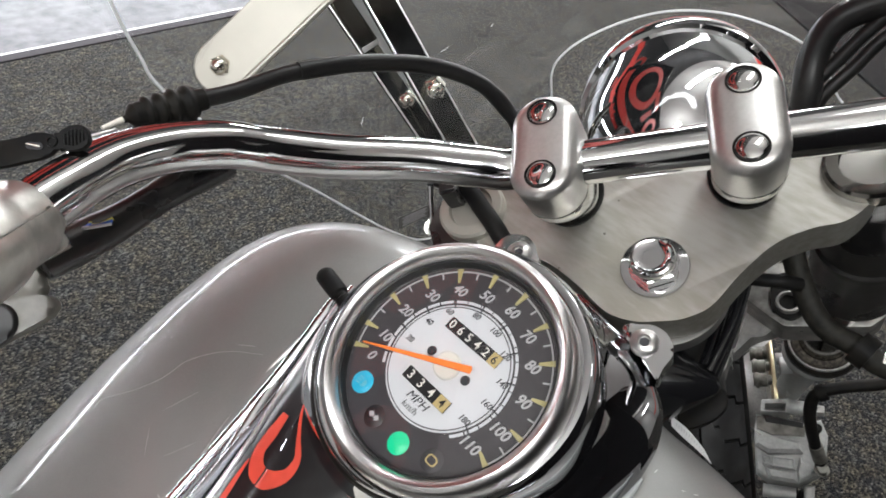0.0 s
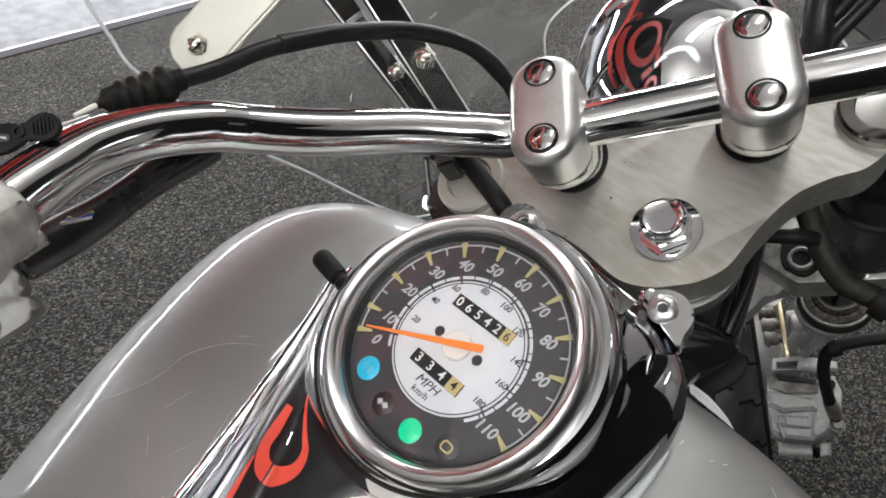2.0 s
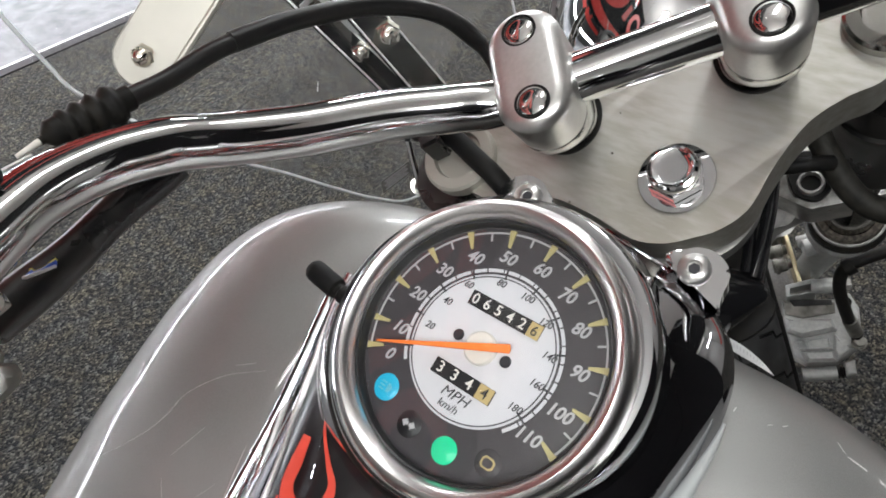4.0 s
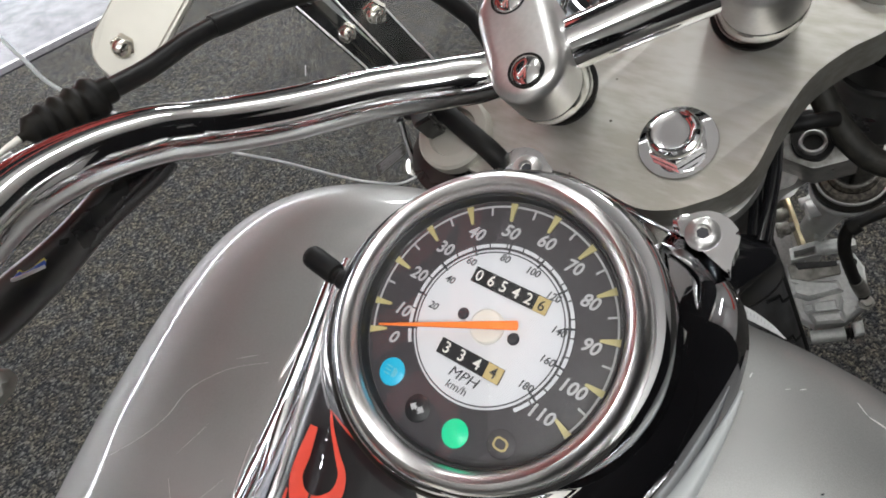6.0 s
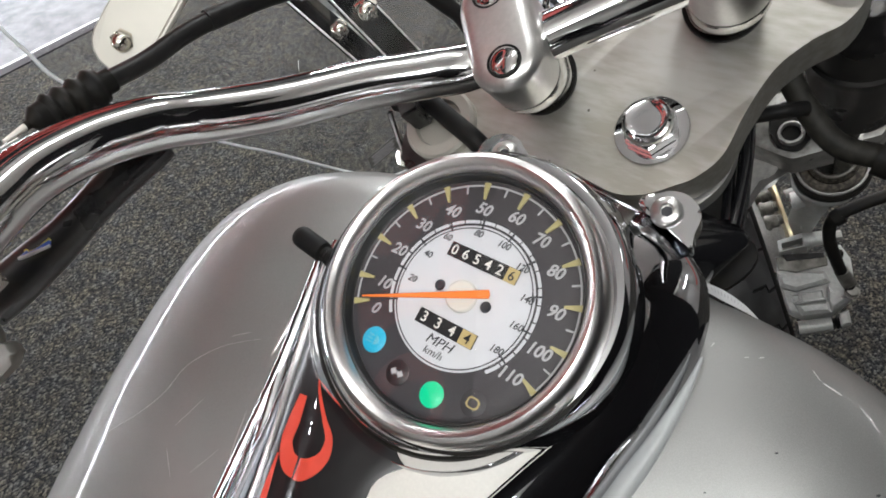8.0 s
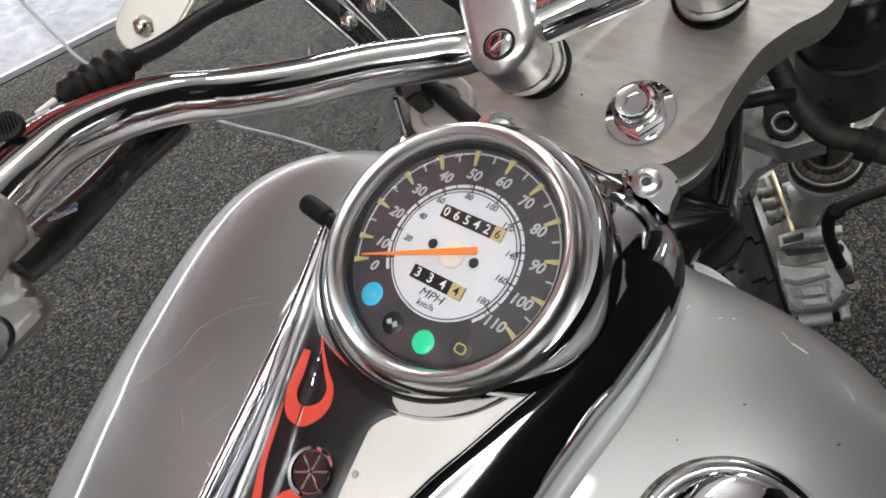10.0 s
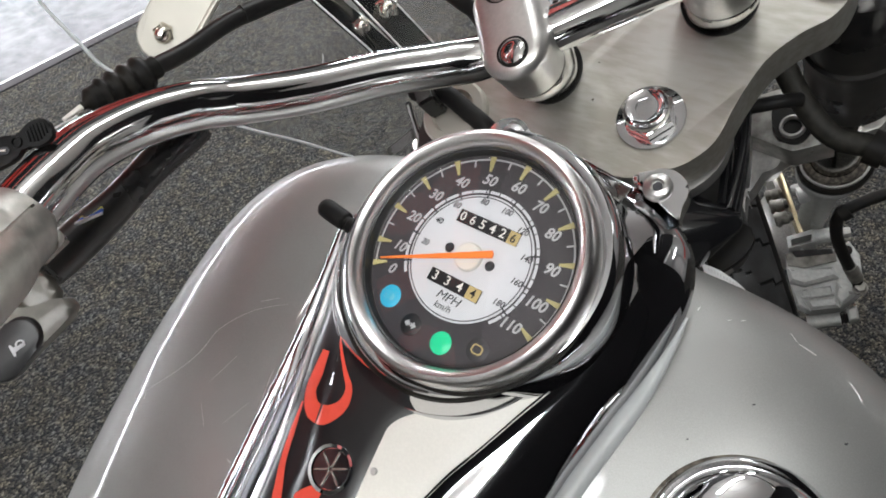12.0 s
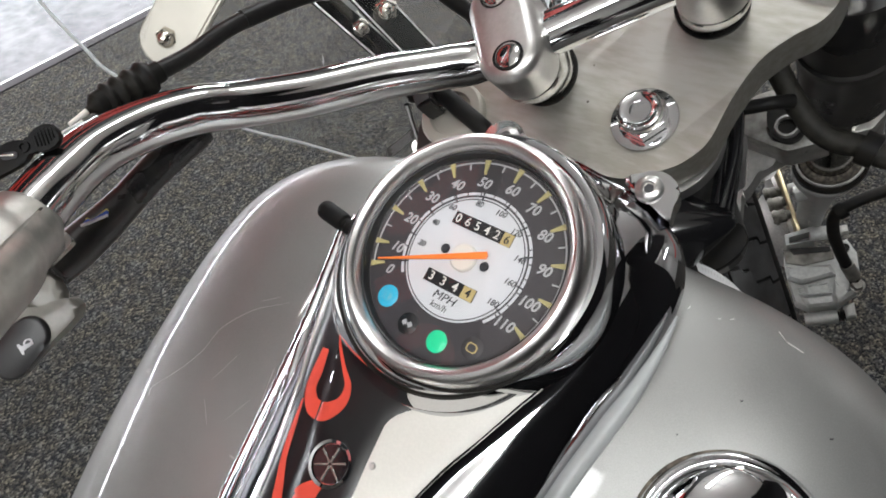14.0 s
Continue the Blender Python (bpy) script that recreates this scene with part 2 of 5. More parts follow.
DAYLIGHT = material("daylight", (0.8, 0.8, 0.8), 0.9)
DAYLIGHT.node_tree.nodes["Principled BSDF"].inputs["Emission Color"].default_value = (0.93, 0.96, 1.0, 1)
DAYLIGHT.node_tree.nodes["Principled BSDF"].inputs["Emission Strength"].default_value = 20.0


# ---- mesh helpers ----
def part(name, bm, mat, parent=None, label="", m=None, smooth=True, mod=None):
    if m is not None:
        bm.transform(m)
    bmesh.ops.recalc_face_normals(bm, faces=bm.faces[:])
    me = bpy.data.meshes.new(name)
    bm.to_mesh(me)
    bm.free()
    me.materials.append(mat)
    for p in me.polygons:
        p.use_smooth = smooth
    if smooth:
        me.set_sharp_from_angle(angle=radians(38))
    ob = new(name, me)
    ob.parent = parent
    if label:
        tagged(ob, label)
    return ob


def lathe(profile, seg=64, close=False):
    bm = bmesh.new()
    rings = []
    for r, z in profile:
        if r < 1e-6:
            rings.append([bm.verts.new((0, 0, z))])
        else:
            rings.append([bm.verts.new((r * math.cos(2 * math.pi * i / seg), r * math.sin(2 * math.pi * i / seg), z)) for i in range(seg)])
    pairs = list(zip(rings, rings[1:])) + ([(rings[-1], rings[0])] if close else [])
    for a, b in pairs:
        for i in range(seg):
            j = (i + 1) % seg
            if len(a) == 1 and len(b) == 1:
                continue
            if len(a) == 1:
                bm.faces.new((a[0], b[i], b[j]))
            elif len(b) == 1:
                bm.faces.new((a[i], a[j], b[0]))
            else:
                bm.faces.new((a[i], a[j], b[j], b[i]))
    return bm


def spline(points, steps=8):
    """Points on a smooth curve through the given ones."""
    p = [Vector(q) for q in points]
    p = [p[0] * 2 - p[1]] + p + [p[-1] * 2 - p[-2]]
    out = []
    for a, b, c, d in zip(p, p[1:], p[2:], p[3:]):
        for k in range(steps):
            t = k / steps
            out.append(0.5 * (2 * b + (c - a) * t + (2 * a - 5 * b + 4 * c - d) * t * t + (3 * b - a - 3 * c + d) * t ** 3))
    return out + [p[-2]]


def tube(points, radius, seg=20, steps=8, smooth=True, flat=1.0):
    """A round rod along a curve; radius is a number or a function of 0..1; flat squeezes it."""
    pts = spline(points, steps) if smooth else [Vector(q) for q in points]
    bm = bmesh.new()
    tangent = (pts[1] - pts[0]).normalized()
    up = Vector((0, 0, 1)) if abs(tangent.z) < 0.9 else Vector((1, 0, 0))
    side = tangent.cross(up).normalized()
    rings = []
    for i, p in enumerate(pts):
        a, b = pts[max(0, i - 1)], pts[min(len(pts) - 1, i + 1)]
        t = (b - a).normalized()
        side = (side - t * side.dot(t)).normalized()
        other = t.cross(side)
        r = radius(i / (len(pts) - 1)) if callable(radius) else radius
        rings.append([bm.verts.new(p + side * (r * math.cos(2 * math.pi * k / seg)) + other * (r * flat * math.sin(2 * math.pi * k / seg))) for k in range(seg)])
    for a, b in zip(rings, rings[1:]):
        for k in range(seg):
            bm.faces.new((a[k], a[(k + 1) % seg], b[(k + 1) % seg], b[k]))
    bm.faces.new(rings[0][::-1])
    bm.faces.new(rings[-1])
    return bm


def slab(outline, z0, z1, bevel=0.0, seg=3):
    """A flat plate with the given outline, its edges rounded."""
    bm = bmesh.new()
    low = [bm.verts.new((x, y, z0)) for x, y in outline]
    top = [bm.verts.new((x, y, z1)) for x, y in outline]
    bm.faces.new(low[::-1])
    f = bm.faces.new(top)
    k = len(outline)
    for i in range(k):
        bm.faces.new((low[i], low[(i + 1) % k], top[(i + 1) % k], top[i]))
    if bevel:
        edges = [e for e in bm.edges if abs(e.verts[0].co.z - e.verts[1].co.z) < 1e-9]
        bmesh.ops.bevel(bm, geom=edges, offset=bevel, segments=seg, affect="EDGES", profile=0.6)
    return bm


def block(sx, sy, sz, bevel=0.002, seg=2):
    bm = bmesh.new()
    bmesh.ops.create_cube(bm, size=1)
    bmesh.ops.scale(bm, vec=(sx, sy, sz), verts=bm.verts)
    if bevel:
        bmesh.ops.bevel(bm, geom=bm.edges[:], offset=bevel, segments=seg, affect="EDGES")
    return bm


def loft(rings, caps=True):
    bm = bmesh.new()
    vs = [[bm.verts.new(p) for p in r] for r in rings]
    k = len(vs[0])
    for a, b in zip(vs, vs[1:]):
        for i in range(k):
            bm.faces.new((a[i], a[(i + 1) % k], b[(i + 1) % k], b[i]))
    if caps:
        bm.faces.new(vs[0][::-1])
        bm.faces.new(vs[-1])
    return bm


def join(*parts):
    out = bmesh.new()
    for b in parts:
        me = bpy.data.meshes.new("joined")
        b.to_mesh(me)
        b.free()
        out.from_mesh(me)
        bpy.data.meshes.remove(me)
    return out


def arc(cx, cy, r, a0, a1, k):
    return [(cx + r * math.cos(radians(a0 + (a1 - a0) * i / (k - 1))), cy + r * math.sin(radians(a0 + (a1 - a0) * i / (k - 1)))) for i in range(k)]


def stadium(w, h, k=12):
    """Outline of a slot of width w (x) and length h (y)."""
    r, d = w / 2, (h - w) / 2
    return arc(0, d, r, 0, 180, k) + arc(0, -d, r, 180, 360, k)


def open_frame(outer, inner, z0, z1):
    """Four bars round an opening, between two corner loops of the same order."""
    bm = bmesh.new()
    n = len(outer)
    loops = [[bm.verts.new((x, y, z)) for x, y in ring] for ring, z in ((outer, z0), (outer, z1), (inner, z1), (inner, z0))]
    for a, b in zip(loops, loops[1:] + loops[:1]):
        for k in range(n):
            bm.faces.new((a[k], a[(k + 1) % n], b[(k + 1) % n], b[k]))
    bmesh.ops.recalc_face_normals(bm, faces=bm.faces[:])
    bmesh.ops.bevel(bm, geom=bm.edges[:], offset=0.0006, segments=1, affect="EDGES")
    return bm


def smooth2d(points, steps=6):
    return [(p.x, p.y) for p in spline([(x, y, 0) for x, y in points], steps)]


def place(x, y, z, direction):
    """A pose at a point with local z along a direction."""
    return Matrix.Translation((x, y, z)) @ Vector(direction).to_track_quat("Z", "Y").to_matrix().to_4x4()


def letters(text, size, mat, parent, name, m, label="", shear=0.0, bold=0.0, depth=0.00008, squeeze=1.0):
    cu = bpy.data.curves.new(name, "FONT")
    cu.body, cu.size, cu.align_x, cu.align_y, cu.extrude, cu.offset, cu.shear = text, size, "CENTER", "CENTER", depth, bold, shear
    cu.resolution_u = 3
    tmp = bpy.data.objects.new(name, cu)
    scene.collection.objects.link(tmp)
    bpy.context.view_layer.update()
    me = bpy.data.meshes.new_from_object(tmp.evaluated_get(bpy.context.evaluated_depsgraph_get()))
    bpy.data.objects.remove(tmp)
    bpy.data.curves.remove(cu)
    me.transform(m @ Matrix.Diagonal((squeeze, 1, 1, 1)))
    me.materials.clear()
    me.materials.append(mat)
    me.name = name
    ob = new(name, me)
    ob.parent = parent
    if label:
        tagged(ob, label)
    return ob


# ---- the room ----
def room():
    fl = part("floor", block(9, 9, 0.1, 0), POLISHED, None, m=pose(-0.5, 1, -0.062), smooth=False)
    tagged(fl, "pale polished showroom floor beyond the carpet", "floor", kind="structure")
    bm = slab([(-2.42, -3.4), (3.9, -3.4), (3.9, 5.4), (-2.42, 5.4)], -0.011, 0.0, 0.003)
    tagged(part("carpet", bm, CARPET, None), "dark grey-brown loop pile carpet with flecks", "carpet", kind="structure")
    tagged(part("carpet_edging", slab([(-2.475, -3.4), (-2.424, -3.4), (-2.424, 5.4), (-2.475, 5.4)], -0.012, 0.003, 0.002), EDGING, None), "dark carpet edging strip beside the pale floor", "edging", kind="structure")
    tagged(part("floor_trim", slab([(-2.492, -3.4), (-2.479, -3.4), (-2.479, 5.4), (-2.492, 5.4)], -0.012, 0.001, 0.002), EDGE, None), "thin white trim line along the carpet", "trim", kind="structure")
    walls = (("wall_west", 0.1, 9.0, -5.0, 1.0, BLACKWALL), ("wall_east", 0.1, 9.0, 4.0, 1.0, PALEWALL), ("wall_north", 9.2, 0.1, -0.5, 5.55, PALEWALL), ("wall_south", 9.2, 0.1, -0.5, -3.55, PALEWALL))
    low, high = 0.53, 0.69
    for name, sx, sy, x, y, mat in walls:
        if mat is PALEWALL:
            bm = block(sx, sy, 3.5, 0)
            bm.transform(pose(x, y, 1.75))
        else:
            # a wall with a long ribbon opening through it
            bits = [(sx, sy, low, 0, 0, low / 2), (sx, sy, 3.5 - high, 0, 0, (3.5 + high) / 2)]
            lx, ly = (0, 0.3) if sy > sx else (0.3, 0)
            for s in (-1, 1):
                bits.append((lx or sx, ly or sy, high - low, s * (sx / 2 - 0.15) if lx else 0, s * (sy / 2 - 0.15) if ly else 0, (low + high) / 2))
            blocks = []
            for bx, by, bz, ox, oy, oz in bits:
                one = block(bx, by, bz, 0)
                one.transform(pose(x + ox, y + oy, oz))
                blocks.append(one)
            bm = join(*blocks)
        w = part(name, bm, mat, None, smooth=False)
        tagged(w, "plain painted showroom wall", "wall", kind="structure")
    for name, sx, sy, x, y in (("window_1", 0.02, 8.4, -5.0, 1.0),):
        win = tagged(new(name), "long ribbon window with daylight behind it", "window", kind="structure")
        for k in range(5):
            f = -0.5 + k / 4
            part("mullion", block(0.05, 0.05, high - low, 0.004), CEILPAINT, win, m=pose(x + (f * sx if sx > sy else 0), y + (f * sy if sy > sx else 0), (low + high) / 2))
    # unseen red shapes, added so chrome and lacquer pick up red reflections
    sign = tagged(new("red_reflection_shapes"), "unseen red rings and bars added to the walls to tint reflections", "sign")
    for cy, cz, ry, rz in ((1.15, 1.95, 0.75, 0.62), (3.3, 2.2, 0.7, 0.5), (-0.9, 2.0, 0.6, 0.45)):
        ring = []
        for k in range(33):
            a = 2 * math.pi * k / 32
            ring.append([(xx, cy + ry * q * math.cos(a), cz + rz * q * math.sin(a)) for q, xx in ((1.0, -4.947), (0.55, -4.947), (0.55, -4.93), (1.0, -4.93))])
        part("red_ring", loft(ring, False), RED, sign, "red ring added for reflections")
    part("red_stripe", block(0.016, 8.6, 0.30, 0.002), RED, sign, "", pose(-4.938, 1.0, 1.56))
    part("red_stripe", block(8.6, 0.016, 0.30, 0.002), RED, sign, "", pose(-0.5, 5.488, 0.80))
    for cy, cz in ((2.25, 1.15), (0.1, 2.45), (2.2, 2.5)):
        part("red_bar", block(0.016, 0.9, 0.16, 0.002), RED, sign, "", pose(-4.938, cy, cz))
    for name, sx, sy, x, y in (("backdrop", 0.02, 9.4, -5.4, 1.0),):
        tagged(part(name, block(sx, sy, 1.0, 0), DAYLIGHT, None, m=pose(x, y, 0.52), smooth=False), "bright daylight outside the windows", "backdrop", kind="structure")
    tagged(part("ceiling", block(9.2, 9.2, 0.1, 0), DARKCEIL, None, m=pose(-0.5, 1, 3.45), smooth=False), "dark painted showroom ceiling", "ceiling", kind="structure")
    for x, y, z in LAMP_SPOTS:
        f = tagged(new("ceiling_light"), "white ceiling batten with a long tube", "ceiling light", "ceiling lights")
        part("housing", block(0.2, 1.56, 0.03, 0.004), CEILPAINT, f, m=pose(x, y, z))
        part("hanger", tube([(x, y - 0.5, z + 0.01), (x, y - 0.5, 3.21 if -1.2 < x < 3.6 else 3.4)], 0.004, 8, 1), STEEL, f)
        part("hanger", tube([(x, y + 0.5, z + 0.01), (x, y + 0.5, 3.21 if -1.2 < x < 3.6 else 3.4)], 0.004, 8, 1), STEEL, f)
    # added pale slab, out of view, giving the chrome a bright ceiling to mirror
    pale_slab = slab([(-1.2, -3.2), (3.6, -3.2), (3.6, 5.3), (-1.2, 5.3)], 3.20, 3.396, 0.004)
    tagged(part("pale_reflector", pale_slab, CEILPAINT, None), "unseen off-white slab added overhead for the chrome to reflect", "ceiling", kind="structure")
    # unseen sheet added in place of dark, red-printed clothing mirrored in the chrome
    hang = tagged(new("clothing_stand_in"), "unseen black sheet with red rings added to imitate reflected clothing", "banner")
    turned = pose(-1.02, 1.1, 0, 0, 0, -74)
    part("dark_sheet", block(2.1, 0.008, 1.03, 0.001), REFLECTBLACK, hang, "", turned @ pose(1.42, 0, 1.565))
    for cx, cz, rx, rz, hole in ((0.98, 1.58, 0.48, 0.33, 0.70), (2.05, 1.55, 0.26, 0.30, 0.6)):
        ring = []
        for k in range(41):
            a = 2 * math.pi * k / 40
            ring.append([(cx + rx * q * math.cos(a), yy, cz + rz * q * math.sin(a)) for q, yy in ((1.0, 0.0045), (hole, 0.0045), (hole, 0.0065), (1.0, 0.0065))])
        part("red_ring", loft(ring, False), RED, hang, "red ring added for reflections", turned)
    for cx, cz, sx, sz in ((1.42, 1.14, 1.9, 0.10), (1.62, 1.55, 0.12, 0.3), (1.45, 1.90, 0.5, 0.14)):
        part("red_bar", block(sx, 0.002, sz, 0.0005), RED, hang, "", turned @ pose(cx, 0.0055, cz))
    part("rod", tube([(0.33, 0, 2.09), (2.51, 0, 2.09)], 0.01, 10, 1), STEEL, hang, "", turned)
    for x in (0.5, 2.3):
        part("hanger", tube([(x, 0, 2.09), (x, 0, 3.21)], 0.004, 8, 1), STEEL, hang, "", turned)
    # added black panels, out of view, so the console's right flank mirrors black
    board = tagged(new("dark_reflector"), "unseen black panels on steel posts, added to darken the console's reflection", "board")
    part("panel", block(0.02, 1.40, 1.82, 0.002), REFLECTBLACK, board, "", pose(0.97, -0.602, 0.99))
    part("panel", block(0.02, 0.716, 2.85, 0.002), REFLECTBLACK, board, "", pose(0.97, 0.46, 1.505))
    part("panel", block(0.02, 1.87, 1.38, 0.002), REFLECTBLACK, board, "", pose(0.97, 1.757, 2.24))
    for y in (-1.25, 0.10, 0.82, 2.65):
        part("post", tube([(1.0, y, 0.0), (1.0, y, 2.94)], 0.014, 12, 1), STEEL, board)
        part("foot", block(0.5, 0.05, 0.012, 0.002), STEEL, board, "", pose(1.02, y, 0.006))
    mat_bm = slab([(-0.46, 2.94), (-1.33, 3.67), (-0.3, 4.9), (0.57, 4.17)], 0.0, 0.012, 0.003)
    tagged(part("rubber_mat", mat_bm, MAT_RUBBER, None), "black rubber display mat lying on the carpet", "mat")


room()

# ---- the motorcycle ----
bike = tagged(new("motorcycle"), "silver cruiser motorcycle with chrome handlebar, tank console and clear windscreen", "motorcycle")


BODY = GAUGE @ pose(-0.006, 0, 0, 0, 5, 0)


def fuel_tank():
    rings = []
    for i in range(57):
        y = 0.051 - 0.5 * (i / 56) ** 1.5
        u = max(0.0, (y + 0.12) / 0.1775)
        f = max(1e-3, 1 - u ** 3.8) ** (1 / 2.5)
        v = max(0.0, (-0.12 - y) / 0.42)
        g = 1 - 0.45 * v ** 2
        w = 0.2105 * f * g
        zt = -0.2 + 0.152 * f ** 0.3 - 0.03 * v
        zb, depth = -0.2, 0.09
        ring = []
        for k in range(96):
            a = 2 * math.pi * k / 96
            c, s = math.cos(a), math.sin(a)
            x = w * math.copysign(abs(c) ** (2 / 3.7), c)
            if c < 0:
                x *= 0.953 + 0.022 * min(1.0, max(0.0, (-0.05 - y) / 0.15))
            z = zb + ((zt - zb) if s > 0 else depth * f) * math.copysign(abs(s) ** (2 / 3.7), s)
            ahead = 0.2 * max(0.0, x - 0.07) * min(1.0, max(0.0, (y + 0.15) / 0.15))
            ring.append((x, y + ahead, z))
        rings.append(ring)
    tank = part("fuel_tank", loft(rings), PAINT, bike, "silver metallic fuel tank with fine scratches", BODY)
    tree = bvhtree.BVHTree.FromPolygons([v.co for v in tank.data.vertices], [p.vertices for p in tank.data.polygons])
    down = BODY.to_3x3() @ Vector((0, 0, -1))
    def on_tank(x, y):
        hit, normal, index, dist = tree.ray_cast(BODY @ Vector((x, y, 0.02)), down)
        return hit - down * 0.00008
    marks = (
        ([(-0.0866, -0.0532), (-0.1035, -0.0652), (-0.1168, -0.0815), (-0.1207, -0.0966), (-0.1296, -0.1123), (-0.1438, -0.1298)], 0.00012),
        ([(-0.0975, -0.0871), (-0.1049, -0.1052)], 0.00010), ([(-0.1027, -0.1148), (-0.0934, -0.1234)], 0.00009), ([(-0.0777, -0.1013), (-0.0849, -0.1165)], 0.00008),
        ([(-0.093, -0.053), (-0.1019, -0.0592)], 0.00012), ([(-0.0728, -0.1279), (-0.070, -0.1281)], 0.0003), ([(-0.1438, -0.1298), (-0.1420, -0.1340)], 0.0002),
        ([(0.1125, 0.0376), (0.1160, 0.0350)], 0.0002), ([(0.1170, 0.0345), (0.1240, 0.0335)], 0.0004), ([(0.0945, 0.0323), (0.0960, 0.0335)], 0.0003), ([(0.0785, 0.0284), (0.0787, 0.0304)], 0.0003), ([(0.090, 0.030), (0.0915, 0.031)], 0.0002))
    for path, r in marks:
        line = [on_tank(p.x, p.y) for p in spline([(x, y, 0) for x, y in path], 6)]
        part("scratch", tube(line, lambda t, r=r: 0.75 * r * (0.35 + 0.65 * math.sin(0.2 + 2.8 * t)), 6, 1, False), SCRATCH, tank, "pale scratch in the lacquer")
    for x, y, r in ((0.111, 0.0035, 0.0005), (0.1441, 0.0065, 0.0006), (0.0961, -0.0196, 0.0004)):
        p = on_tank(x, y)
        part("paint_chip", tube([p, p + Vector((r, r * 0.6, 0)), p + Vector((r * 1.4, r * 1.5, -r * 0.5))], r * 0.6, 6, 3), INK, tank, "dark paint chip")
    at = GAUGE @ place(0.1190, -0.0480, -0.0706, (0.342, -0.024, 1)) @ Matrix.Scale(0.925, 4)
    cap = lathe([(0.036, -0.006), (0.0365, 0.001), (0.0355, 0.005), (0.032, 0.0095), (0.025, 0.0135), (0.014, 0.016), (0, 0.017)])
    part("filler_cap", cap, CHROME, tank, "chrome domed filler cap", at)
    part("cap_rim", lathe([(0.0362, -0.004), (0.0362, 0.002), (0.0385, 0.003), (0.0392, 0.001), (0.0392, -0.006)], 72), CHROME, tank, "", at)
    part("cap_seal", lathe([(0.0388, -0.006), (0.0392, -0.0004), (0.0404, -0.0010), (0.0408, -0.006)], 72), DIRTY, tank, "grimy dark seal round the cap", at @ pose(-0.0012, 0.0006, 0.0006))


def along(y, table):
    """A value read off a table of (y, value) rows, y falling, on a smooth curve through them."""
    xs, vs = [-a for a, b in table], [b for a, b in table]
    n = len(xs)
    t = min(max(-y, xs[0]), xs[-1])
    k = max(i for i in range(n - 1) if xs[i] <= t + 1e-9)
    def slope(i):
        if i in (0, n - 1):
            j = min(i, n - 2)
            return (vs[j + 1] - vs[j]) / (xs[j + 1] - xs[j])
        a, b = (vs[i] - vs[i - 1]) / (xs[i] - xs[i - 1]), (vs[i + 1] - vs[i]) / (xs[i + 1] - xs[i])
        return 0.0 if a * b <= 0 else 2 * a * b / (a + b)
    h = xs[k + 1] - xs[k]
    u = (t - xs[k]) / h
    return vs[k] * (1 + 2 * u) * (1 - u) ** 2 + slope(k) * h * u * (1 - u) ** 2 + vs[k + 1] * u * u * (3 - 2 * u) + slope(k + 1) * h * u * u * (u - 1)


